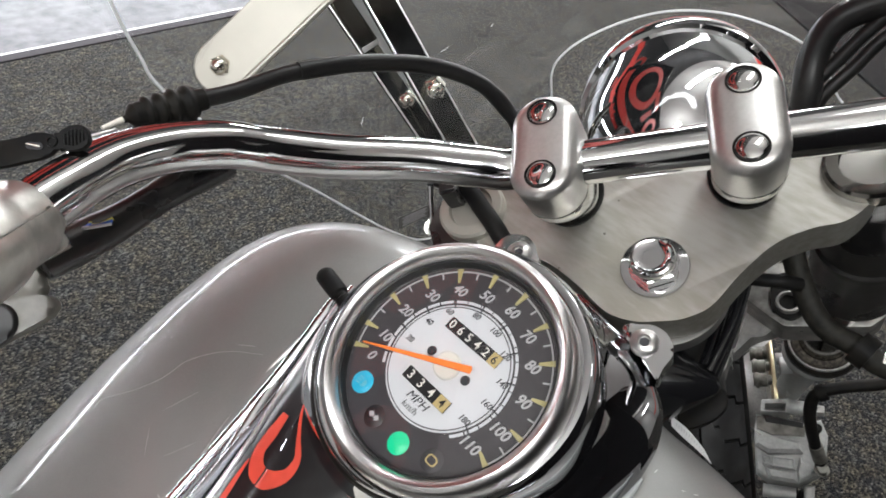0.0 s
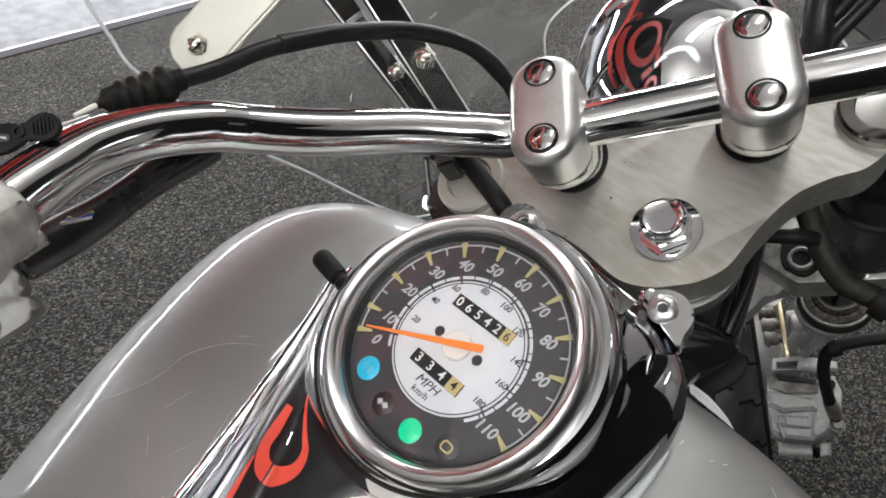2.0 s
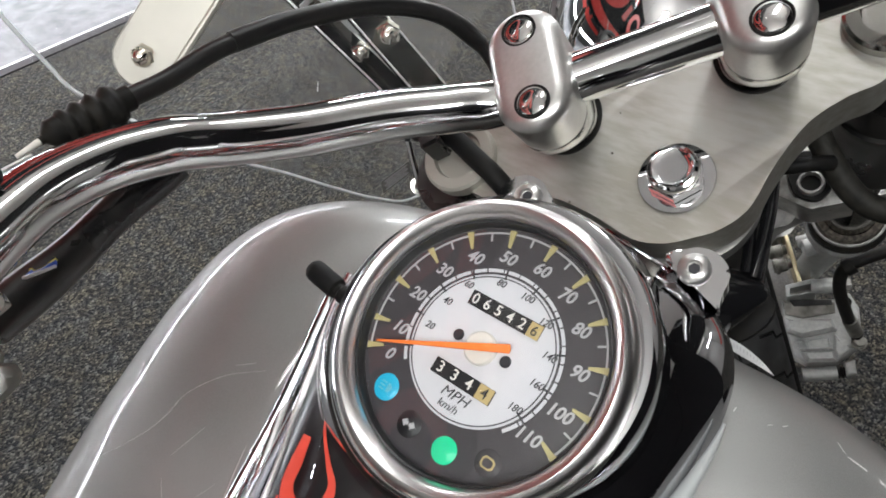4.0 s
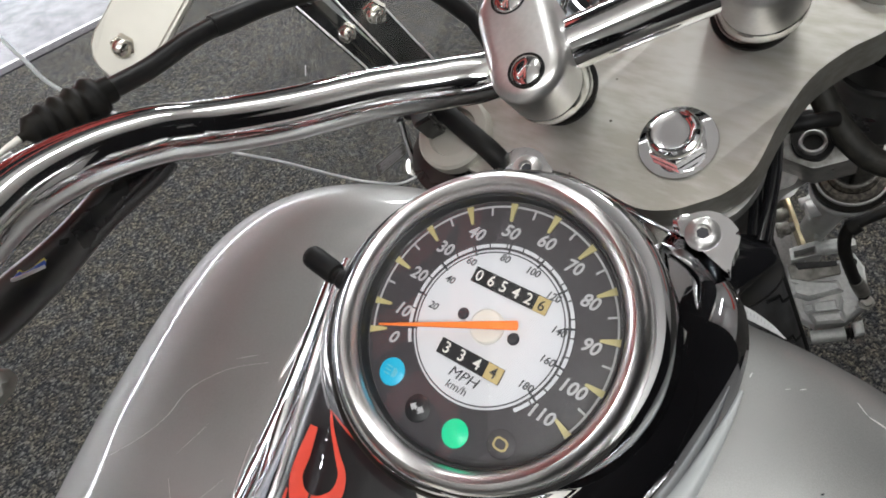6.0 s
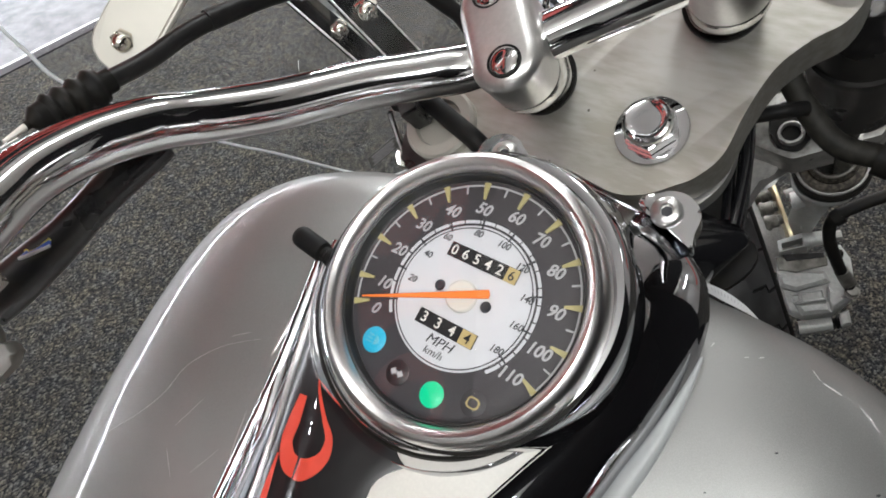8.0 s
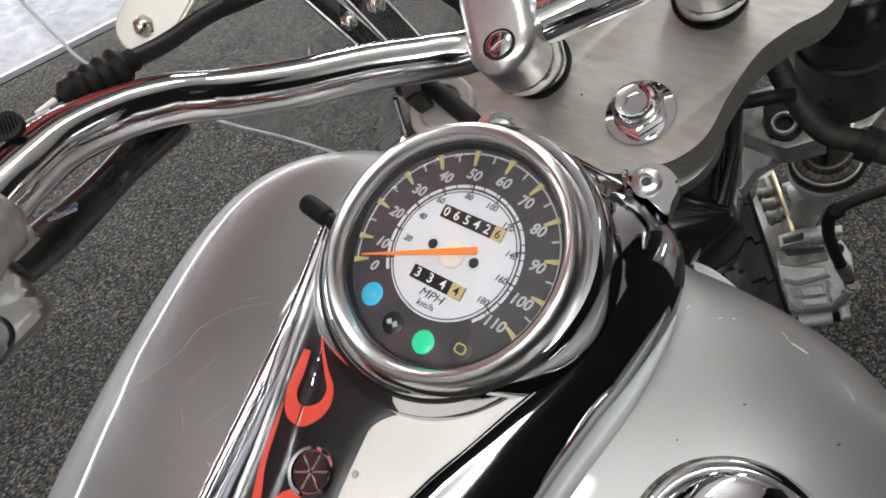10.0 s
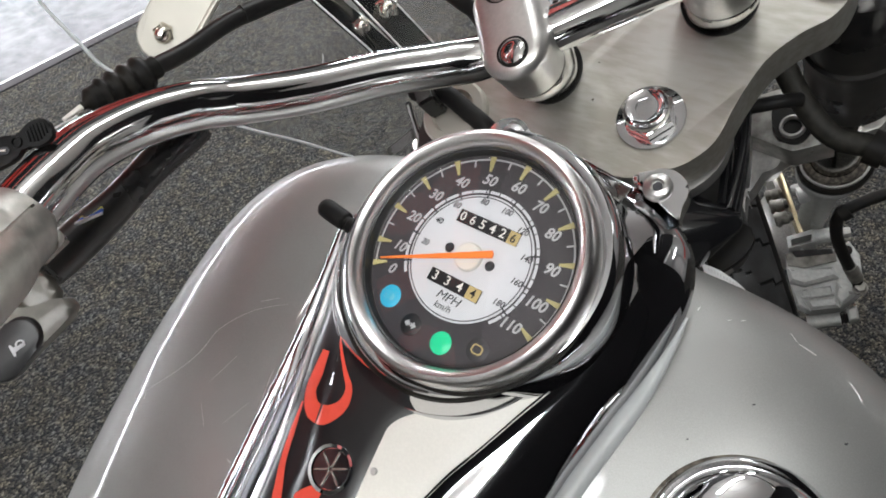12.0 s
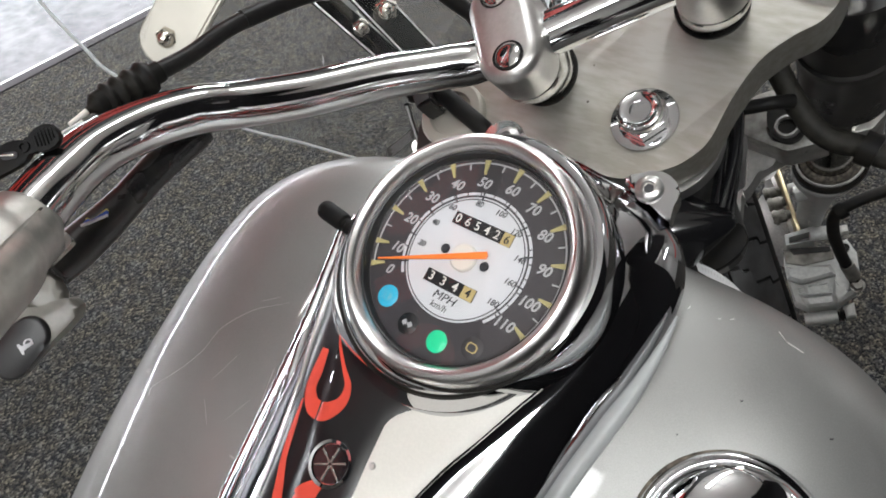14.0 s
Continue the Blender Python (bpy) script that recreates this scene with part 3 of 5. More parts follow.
def tank_console():
    ridge = [(0.066, 0.004), (0.060, 0.024), (0.045, 0.040), (0.029, 0.048), (0.0147, 0.0535), (-0.006, 0.055), (-0.025, 0.051), (-0.0407, 0.0446), (-0.059, 0.0373), (-0.078, 0.030), (-0.12, 0.020), (-0.36, 0.008)]
    brim = [(0.066, 0.010), (0.060, 0.046), (0.045, 0.0680), (0.030, 0.0740), (0.0155, 0.0755), (-0.008, 0.0740), (-0.030, 0.0705), (-0.0607, 0.0660), (-0.108, 0.0625), (-0.141, 0.0600), (-0.36, 0.030)]
    crown = [(0.066, -0.050), (0.050, -0.034), (0.03, -0.0255), (-0.02, -0.0255), (-0.05, -0.0250), (-0.097, -0.0200), (-0.36, -0.040)]
    def section(y):
        rx, w, zt = along(y, ridge), along(y, brim), along(y, crown)
        zb = -0.0490
        half = [(0, zt + 0.0012), (rx * 0.45, zt + 0.0009), (rx * 0.8, zt + 0.0002), (rx * 0.95, zt - 0.0010), (rx, zt - 0.0030)]
        for k in range(1, 11):
            a = radians(12 + 60 * k / 10)
            half.append((rx + (w - rx) * (math.sin(a) - 0.2079) / 0.7432, zt - 0.003 + (zb - zt + 0.003) * (1 - math.cos(a) - 0.0219) / 0.6691))
        return half, w, zb

    def skin(x, y, off):
        """A point on the console's upper skin, raised by off."""
        half = section(y)[0]
        return (x, y, float(np.interp(abs(x), [a for a, b in half], [b for a, b in half])) + off)
    rings, rim = [], []
    for i in range(110):
        y = 0.066 - 0.40 * (i / 109) ** 1.7
        half, w, zb = section(y)
        half = half + [(w + 0.0015, zb - 0.002), (w * 0.9, zb - 0.02)]
        u = min(1.0, max(0.0, (y + 0.005) / 0.045))
        slim = 1 - 0.24 * u * u * (3 - 2 * u)
        ring = [(x, y, z) for x, z in half] + [(-x * slim, y, z) for x, z in half[:0:-1]]
        rings.append(ring)
        rim.append((w, y, zb))
    con = part("tank_console", loft(rings), SKINCHROME, bike, "chrome tank console with a long teardrop shape", BODY)
    con.data.set_sharp_from_angle(angle=radians(85))
    part("console_trim", tube([(w + 0.0022, y, z + 0.0012) for w, y, z in rim[30::4]], lambda t: 0.0005 + 0.0036 * min(1.0, 5 * t), 14, 3), TRIM, con, "grey rubber edge trim", BODY)
    part("console_trim", tube([(-w - 0.0030, y, z + 0.0020) for w, y, z in rim[41::4]], 0.0030, 14, 3), CHROME, con, "chrome beading", BODY)
    inner = [(-0.0775, 0.0, -0.0535), (-0.0745, -0.026, -0.0510), (-0.0700, -0.0516, -0.0480), (-0.0600, -0.088, -0.0450), (-0.0490, -0.132, -0.0440), (-0.036, -0.20, -0.0460)]
    part("console_trim", tube(inner, 0.0028, 14, 6), CHROME, con, "chrome beading", BODY)
    # reflections painted on the chrome top: black with red shapes beside a cream field
    left = [(0.02, -0.069), (-0.017, -0.0640), (-0.0395, -0.0585), (-0.055, -0.0545), (-0.0716, -0.0483), (-0.0857, -0.0440), (-0.105, -0.0400), (-0.125, -0.0370), (-0.32, -0.014)]
    mid = [(0.03, 0.012), (-0.057, 0.012), (-0.0605, 0.0075), (-0.0645, 0.0035), (-0.070, 0.0005), (-0.0793, 0.0016), (-0.0873, 0.0026), (-0.0975, 0.0038), (-0.32, 0.010)]
    def field(a, b, off, y0, y1, n=110):
        bm = bmesh.new()
        rows = []
        for i in range(n + 1):
            y = y0 + (y1 - y0) * i / n
            x0, x1 = a(y), b(y)
            rows.append([bm.verts.new(skin(x0 + (x1 - x0) * k / 16, y, off * (0.1 if k in (0, 16) else 1))) for k in range(17)])
        for r0, r1 in zip(rows, rows[1:]):
            for k in range(16):
                bm.faces.new((r0[k], r0[k + 1], r1[k + 1], r1[k]))
        return bm
    def edge(table):
        return lambda y: float(np.interp(-y, [-q for q, v in table], [v for q, v in table]))
    part("dark_reflection", field(edge(left), edge(mid), 0.0005, -0.012, -0.32), DARKREFLECT, con, "dark clothing reflection painted as a satin black field", BODY)
    part("pale_reflection", field(edge(mid), lambda y: along(y, ridge) * 0.97, 0.0005, 0.03, -0.32), PALEREFLECT, con, "pale ceiling reflection painted as a plain cream field", BODY)
    def reflected_band(points, widths):
        """A painted red reflection: a band along a curve, its width read off a list."""
        pts = spline([(x, y, 0) for x, y in points], 8)
        bm = bmesh.new()
        rows = []
        for i, q in enumerate(pts):
            t = pts[min(len(pts) - 1, i + 1)] - pts[max(0, i - 1)]
            side = Vector((-t.y, t.x, 0)).normalized()
            w = float(np.interp(i / (len(pts) - 1) * (len(widths) - 1), range(len(widths)), widths)) / 2
            rows.append([bm.verts.new(skin(q.x + side.x * w * k, q.y + side.y * w * k, 0.0009)) for k in (-1, -0.5, 0, 0.5, 1)])
        for r0, r1 in zip(rows, rows[1:]):
            for k in range(4):
                bm.faces.new((r0[k], r0[k + 1], r1[k + 1], r1[k]))
        return bm
    part("red_reflection", reflected_band([(-0.0432, -0.0590), (-0.0412, -0.0685), (-0.0392, -0.0765), (-0.0330, -0.0815), (-0.0255, -0.0800), (-0.0208, -0.0735), (-0.0222, -0.0665), (-0.0285, -0.0610), (-0.0380, -0.0520), (-0.0520, -0.0330)],
        (0.0040, 0.0062, 0.0058, 0.0074, 0.0078, 0.0052, 0.0030, 0.0018, 0.0012, 0.0012)), REDREFLECT, con, "red reflected shape painted on the chrome", BODY)
    part("red_reflection", reflected_band([(-0.0402, -0.0815), (-0.0372, -0.0930), (-0.0338, -0.1060), (-0.0285, -0.1170), (-0.0220, -0.1330), (-0.0150, -0.1600)], (0.0010, 0.0030, 0.0036, 0.0050, 0.0070, 0.0010)), REDREFLECT, con, "red reflected shape painted on the chrome", BODY)
    part("red_reflection", reflected_band([(-0.0085, -0.1000), (-0.0125, -0.1070), (-0.0150, -0.1150), (-0.0130, -0.1250)], (0.0010, 0.0070, 0.0120, 0.0090)), REDREFLECT, con, "red reflected shape painted on the chrome", BODY)
    part("edge_line", tube([skin(x, y, 0.0006) for y, x in ((-0.006, -0.0690), (-0.0171, -0.0665), (-0.0395, -0.0607), (-0.0549, -0.0567), (-0.0716, -0.0503), (-0.0857, -0.0459), (-0.1049, -0.0420), (-0.1246, -0.0389), (-0.16, -0.034))], 0.0011, 12, 8), SOFTCHROME, con, "thin bright chrome edge line", BODY)
    part("edge_line", tube([(-0.0770, -0.0330, -0.0500), (-0.0776, -0.0591, -0.0508), (-0.0742, -0.0849, -0.0502), (-0.0690, -0.1100, -0.0498), (-0.062, -0.14, -0.049)], 0.0011, 12, 8), SOFTCHROME, con, "thin bright chrome edge line", BODY)
    # polished lugs with button-head screws
    lug = [(-1.60, 0.85), (-1.30, 1.15), (-0.50, 1.22), (0.20, 1.32), (1.00, 1.08), (1.55, 0.55), (1.84, -0.10), (1.75, -0.75), (1.42, -1.45), (1.24, -2.20), (1.10, -2.25), (0.60, -1.70), (-0.40, -0.60), (-1.35, 0.25)]
    ring = smooth2d(lug + lug[:1], 4)[:-1]
    right = slab([(0.0064 * (0.89 * a - 0.45 * b), 0.0064 * (0.45 * a + 0.89 * b)) for a, b in ring], -0.010, 0.0, 0.0014, 3)
    left = slab([(-0.0064 * (0.89 * a - 0.45 * b), 0.0064 * (0.45 * a + 0.89 * b)) for a, b in ring[::-1]], -0.010, 0.0, 0.0014, 3)
    for ear, m in ((right, GAUGE @ pose(0.0353, 0.0643, -0.048)), (left, GAUGE @ pose(-0.0357, 0.0640, -0.048))):
        part("mounting_ear", ear, CHROME, con, "polished chrome lug", m)
        part("ear_screw", lathe([(0.0060, -0.001), (0.0059, 0.0012), (0.0050, 0.0023), (0.0028, 0.0029), (0.0025, 0.0010), (0, 0.0010)], 28), SATIN, con, "button-head screw", m)
        part("screw_socket", slab([(0.0022 * math.cos(math.pi * k / 3), 0.0022 * math.sin(math.pi * k / 3)) for k in range(6)], 0.0009, 0.0013), INK, con, "dark hexagon socket", m, smooth=False)
    at = BODY @ pose(-0.0105, -0.0950, -0.0192, -3, 0, 0)
    badge = lathe([(0.0, 0.0006), (0.0078, 0.0006), (0.0082, 0.0016), (0.0094, 0.0018), (0.0100, 0.0)], 40)
    part("round_badge", badge, CHROME, con, "small round chrome badge", at)
    part("badge_field", lathe([(0, 0.0008), (0.0076, 0.0008), (0.0076, 0.0011), (0, 0.0011)], 32), GLOSSBLACK, con, "black badge field", at)
    for k in range(6):
        part("badge_bar", block(0.0010, 0.0064, 0.0006, 0.0002, 1), STEEL, con, "", at @ pose(0, 0, 0.0013, 0, 0, 60 * k) @ pose(0, 0.0038, 0))
    part("console_stud", lathe([(0, 0.0012), (0.0010, 0.0011), (0.0015, 0.0004), (0.0016, -0.001)], 16), SATIN, con, "", BODY @ pose(0.0052, -0.0866, -0.0193))


def speedometer():
    def lean(bm):
        """The instrument's lower body leans back under its bezel."""
        for v in bm.verts:
            v.co.x += 0.47 * v.co.z
            v.co.y += 0.22 * v.co.z
        return bm
    g = part("speedometer", lean(lathe([(0.0, -0.03), (0.038, -0.03), (0.042, -0.010), (0.046, -0.003), (0.0478, 0.0), (0.0, 0.0)], 96)), SOFTCHROME, bike, "round chrome-rimmed speedometer", GAUGE @ pose(0, 0, -0.0004))
    part("gauge_well", lathe([(0.0404, -0.0005), (0.0404, 0.0052), (0.0411, 0.0058), (0.0416, 0.0050), (0.0416, -0.0005)], 96), PLASTIC, g, "black inner wall of the gauge", GAUGE)
    bez = [(0.0411, 0.0050), (0.0413, 0.0062), (0.0419, 0.0080), (0.0430, 0.0098), (0.0446, 0.0106), (0.0460, 0.0100), (0.0471, 0.0086), (0.0478, 0.0060), (0.0480, 0.0), (0.0474, -0.003)]
    part("bezel", lathe(bez, 128), SOFTCHROME, g, "polished chrome bezel ring", GAUGE)
    cup = [(0.0455, -0.0045), (0.0490, -0.0035), (0.0503, -0.0042), (0.0510, -0.0060), (0.0518, -0.0085), (0.0536, -0.0140), (0.0558, -0.0215), (0.0566, -0.0245), (0.0572, -0.0250), (0.0572, -0.0320)]
    part("gauge_cup", lean(lathe(cup, 128)), CHROME, g, "chrome cup under the bezel", GAUGE @ pose(-0.004, -0.0005, 0))
    part("cup_lip", lean(lathe([(0.0553, -0.0228), (0.0562, -0.0226), (0.0570, -0.0234), (0.0576, -0.0250), (0.0576, -0.0290), (0.0553, -0.0290)], 128)), CHROME, g, "bright rolled lip", GAUGE @ pose(-0.004, -0.0005, 0))
    part("cup_groove", lean(lathe([(0.0505, -0.0062), (0.0519, -0.0068), (0.0526, -0.0085), (0.0520, -0.0098), (0.0510, -0.0100)], 128)), RUBBER, g, "black groove", GAUGE @ pose(-0.004, -0.0005, 0))
    part("shoulder_ring", lathe([(0.0440, -0.0012), (0.0462, -0.0008), (0.0480, -0.0012), (0.0494, -0.0030), (0.0502, -0.0065), (0.0506, -0.0120), (0.0508, -0.0290)], 128), SKINCHROME, g, "rounded chrome shoulder under the bezel", GAUGE @ pose(0.0014, 0.0040, 0))
    part("gasket", lathe([(0.0470, -0.006), (0.0492, -0.0032), (0.0492, -0.0012), (0.0470, -0.0012)], 96), RUBBER, g, "", GAUGE)
    face = part("dial_face", lathe([(0, -0.001), (0.0405, -0.001), (0.0405, 0.0), (0, 0.0)], 96), FACE, g, "dark grey dial face", GAUGE)
    part("lens", lathe([(0, 0.0052), (0.02, 0.0049), (0.036, 0.0040), (0.0406, 0.0034)], 96), LENS, g, "clear gauge glass", GAUGE).visible_shadow = False
    part("inner_disc", lathe([(0.0244, 0.0001), (0.0, 0.0001), (0.0, 0.0003), (0.0242, 0.0003)], 96), WHITE, g, "white inner disc", GAUGE)
    part("disc_line", lathe([(0.0233, 0.00032), (0.0233, 0.0004), (0.0237, 0.0004), (0.0237, 0.00032)], 96, True), INK, g, "", GAUGE)
    # white scale ring broken into dashes
    a = 216.0
    while a > -38:
        b = a - 11.3
        rr = []
        for j in range(7):
            q = radians(a - (a - b) * j / 6)
            rr.append([(0.0252 * math.cos(q), 0.0252 * math.sin(q), 0.0003), (0.0263 * math.cos(q), 0.0263 * math.sin(q), 0.0003), (0.0263 * math.cos(q), 0.0263 * math.sin(q), 0.0001), (0.0252 * math.cos(q), 0.0252 * math.sin(q), 0.0001)])
        part("scale_dash", loft(rr), WHITE, g, "", GAUGE)
        a -= 12.4
    for j in range(10):
        q = radians(206 - 26.0 * j)
        part("inner_tick", block(0.0035, 0.0006, 0.0002, 0), INK, g, "", GAUGE @ pose(0.0248 * math.cos(q), 0.0248 * math.sin(q), 0.0005, 0, 0, math.degrees(q)), smooth=False)
    line = []
    for j in range(91):
        q = radians(206.5 - 233 * j / 90)
        line.append([(r * math.cos(q), r * math.sin(q), z) for r, z in ((0.0383, 0.0001), (0.0389, 0.0001), (0.0389, 0.0003), (0.0383, 0.0003))])
    part("scale_arc", loft(line), PRINT, g, "", GAUGE)
    angles = [206.5] + [192.6 - 21.72 * j for j in range(11)]
    for j, q in enumerate(angles):
        wedge = slab([(-0.0011, 0.0030), (0.0011, 0.0030), (0.0004, -0.0028), (-0.0004, -0.0028)], 0.0001, 0.0008)
        w = radians(q)
        part("speed_tick", wedge, LUME, g, "raised yellow tick", GAUGE @ pose(0.0365 * math.cos(w), 0.0365 * math.sin(w), 0.0002, 0, 0, q - 90), smooth=False)
        if j:
            for d in (10.86,):
                w2 = radians(q + d)
                if j > 1:
                    part("half_tick", block(0.0006, 0.003, 0.0003, 0), PRINT, g, "", GAUGE @ pose(0.0372 * math.cos(w2), 0.0372 * math.sin(w2), 0.0003, 0, 0, q + d - 90), smooth=False)
    numbers = [("0", -0.0269, -0.0164), ("10", -0.0287, -0.0074), ("20", -0.0296, 0.0050), ("30", -0.0256, 0.0161), ("40", -0.0182, 0.0246), ("50", -0.0079, 0.0292), ("60", 0.0040, 0.0306), ("70", 0.0152, 0.0270), ("80", 0.0242, 0.0196), ("90", 0.0300, 0.0082), ("100", 0.0307, -0.0046), ("110", 0.0260, -0.0150)]
    for text, x, y in numbers:
        letters(text, 0.0057, PRINT, g, "number", GAUGE @ pose(x, y, 0.0002), shear=0.22, bold=0.00012, squeeze=0.95)
    inner = [("20", -0.0195, -0.0018), ("40", -0.0186, 0.0078), ("60", -0.0150, 0.0158), ("80", -0.0053, 0.0210), ("100", 0.0047, 0.0208), ("120", 0.0139, 0.0165), ("140", 0.0200, 0.0081), ("160", 0.0208, -0.0008), ("180", 0.0186, -0.0100)]
    for text, x, y in inner:
        letters(text, 0.0033, INK, g, "small_number", GAUGE @ pose(x, y, 0.0004), shear=0.2, bold=0.00005, squeeze=0.95)
    odo = part("odometer", block(0.0265, 0.0050, 0.0006, 0.0001), DRUM, g, "black odometer window with white digits", GAUGE @ pose(0.0011, 0.0129, 0.0004), smooth=False)
    for j, ch in enumerate("06542"):
        letters(ch, 0.0049, CREAM, g, "digit", GAUGE @ pose(-0.0100 + 0.0044 * j, 0.0128, 0.00085), bold=0.00003)
    part("tenths_drum", block(0.0042, 0.0048, 0.0003, 0), AMBER, g, "amber tenths drum", GAUGE @ pose(0.0122, 0.0128, 0.0008), smooth=False)
    letters("6", 0.0046, DRUM, g, "digit", GAUGE @ pose(0.0122, 0.0126, 0.001), bold=0.00003)
    part("trip_meter", block(0.0226, 0.0050, 0.0006, 0.0001), DRUM, g, "black trip meter window with white digits", GAUGE @ pose(0.0, -0.0113, 0.0004), smooth=False)
    for j, ch in enumerate("334"):
        letters(ch, 0.0050, CREAM, g, "digit", GAUGE @ pose(-0.0084 + 0.0055 * j, -0.0113, 0.00085), bold=0.00003)
    part("tenths_drum", block(0.0052, 0.0048, 0.0003, 0), AMBER, g, "amber tenths drum", GAUGE @ pose(0.0085, -0.0113, 0.0008), smooth=False)
    letters("4", 0.0048, DRUM, g, "digit", GAUGE @ pose(0.0085, -0.0113, 0.001), bold=0.00003)
    letters("MPH", 0.0046, INK, g, "unit", GAUGE @ pose(0.0004, -0.0166, 0.0004), shear=0.25, squeeze=1.1)
    letters("km/h", 0.0036, INK, g, "unit", GAUGE @ pose(0.0, -0.0203, 0.0004), shear=0.15)
    part("hub", lathe([(0, 0.0022), (0.0048, 0.0021), (0.0053, 0.0016), (0.0054, 0.0002)], 40), HUB, g, "cream needle hub", GAUGE)
    needle = slab([(-0.0352, -0.0003), (-0.0352, 0.0003), (0.010, 0.0014), (0.0104, 0.0), (0.010, -0.0014)], 0.0026, 0.0036, 0.0002, 1)
    part("needle", needle, ORANGE, g, "orange needle resting at zero", GAUGE @ pose(0, 0, 0, 0, 0, 25.0))
    for x in (-0.009, 0.009):
        part("dial_screw", lathe([(0, 0.0012), (0.0014, 0.0012), (0.0019, 0.0003)], 20), INK, g, "", GAUGE @ pose(x, 0.0003, 0.0002))
    lamps = ((-0.0214, -0.0258, 0.0044, BLUELENS, "blue high-beam lens"), (-0.0079, -0.0313, 0.0042, DRUM, "dark turn-signal lens"), (0.0063, -0.0318, 0.0042, GREENLENS, "lit green neutral lamp"), (0.0200, -0.0276, 0.0042, FACE, "unlit engine lens"))
    for x, y, r, mat, label in lamps:
        part("warning_lamp", lathe([(0, 0.0005), (r * 0.9, 0.0005), (r, 0.0002)], 40), mat, g, label, GAUGE @ pose(x, y, 0.0001))
    beam = slab([(0.0004, -0.0016), (0.0012, -0.0014), (0.0020, -0.0006), (0.0020, 0.0006), (0.0012, 0.0014), (0.0004, 0.0016)], 0.0006, 0.0008)
    part("beam_sign", join(beam, *[slab([(-0.0024, y - 0.00022), (-0.0003, y - 0.00022), (-0.0003, y + 0.00022), (-0.0024, y + 0.00022)], 0.0006, 0.0008) for y in (-0.0012, 0.0, 0.0012)]), PALEBLUE, g, "pale high-beam sign", GAUGE @ pose(-0.0214, -0.0258, 0), smooth=False)
    for s in (-1, 1):
        arrow = slab([(0, -0.0006), (0.0008, -0.0006), (0.0008, -0.0014), (0.0024, 0), (0.0008, 0.0014), (0.0008, 0.0006), (0, 0.0006)], 0.0007, 0.0009)
        part("arrow", arrow, PRINT, g, "", GAUGE @ pose(-0.0079 + 0.0002 * s, -0.0313, 0, 0, 0, 0 if s > 0 else 180), smooth=False)
    eng = slab([(-0.0022, -0.001), (-0.0014, -0.0018), (0.0012, -0.0018), (0.0022, -0.001), (0.0022, 0.001), (0.0010, 0.0018), (-0.0014, 0.0018), (-0.0022, 0.0008)], 0.0007, 0.0009)
    inner_eng = slab([(-0.0016, -0.0008), (-0.0011, -0.0013), (0.0009, -0.0013), (0.0016, -0.0007), (0.0016, 0.0007), (0.0008, 0.0013), (-0.0011, 0.0013), (-0.0016, 0.0006)], 0.0009, 0.0010)
    part("engine_sign", eng, AMBER, g, "", GAUGE @ pose(0.02, -0.0276, 0), smooth=False)
    part("engine_sign_core", inner_eng, FACE, g, "", GAUGE @ pose(0.02, -0.0276, 0), smooth=False)
    knob = lathe([(0, 0), (0.0026, 0), (0.0026, 0.009), (0.0037, 0.0096), (0.0037, 0.0150), (0.0028, 0.0158), (0.0028, 0.0178), (0.0040, 0.0184), (0.0043, 0.0196), (0.0044, 0.0300), (0.0042, 0.0318), (0.0034, 0.0329), (0, 0.0333)], 28)
    part("reset_knob", knob, RUBBER, g, "black trip reset knob", GAUGE @ place(-0.048, -0.010, -0.012, (-0.96, 0.12, 0.02)))


def handlebar():
    pts = [(0.30, 0.02, 0.11), (0.22, 0.035, 0.075), (0.16, 0.0395, 0.05), (0.10, 0.0395, 0.049), (0.0, 0.0395, 0.049), (-0.06, 0.0395, 0.051), (-0.085, 0.039, 0.061), (-0.112, 0.037, 0.0765), (-0.1446, 0.0298, 0.0985), (-0.1678, 0.0222, 0.1215), (-0.1783, 0.0144, 0.1402), (-0.1906, 0.0016, 0.1598), (-0.1977, -0.017, 0.1785), (-0.2009, -0.0412, 0.1941), (-0.204, -0.062, 0.204)]
    part("handlebar", tube(pts, 0.0115, 32, 8), BARCHROME, bike, "polished chrome handlebar", STEER)


def pillow(w, h, z0, z1, b):
    """A slot-shaped block with a rounded, slightly domed top."""
    rings = []
    def outline(inset, z):
        return [(x, y, z) for x, y in stadium(w - 2 * inset, h - 2 * inset, 20)]
    rings.append(outline(0, z0))
    rings.append(outline(0, z1 - b))
    for k in range(1, 9):
        a = math.pi / 2 * k / 8
        rings.append(outline(b * (1 - math.cos(a)) * 1.0, z1 - b + b * math.sin(a) * 0.92))
    for k in range(1, 5):
        t = k / 4
        rings.append(outline(b + (w / 2 - b - 0.0006) * t, z1 - b * 0.08 + b * 0.08 * math.sin(t * math.pi / 2)))
    return loft(rings)


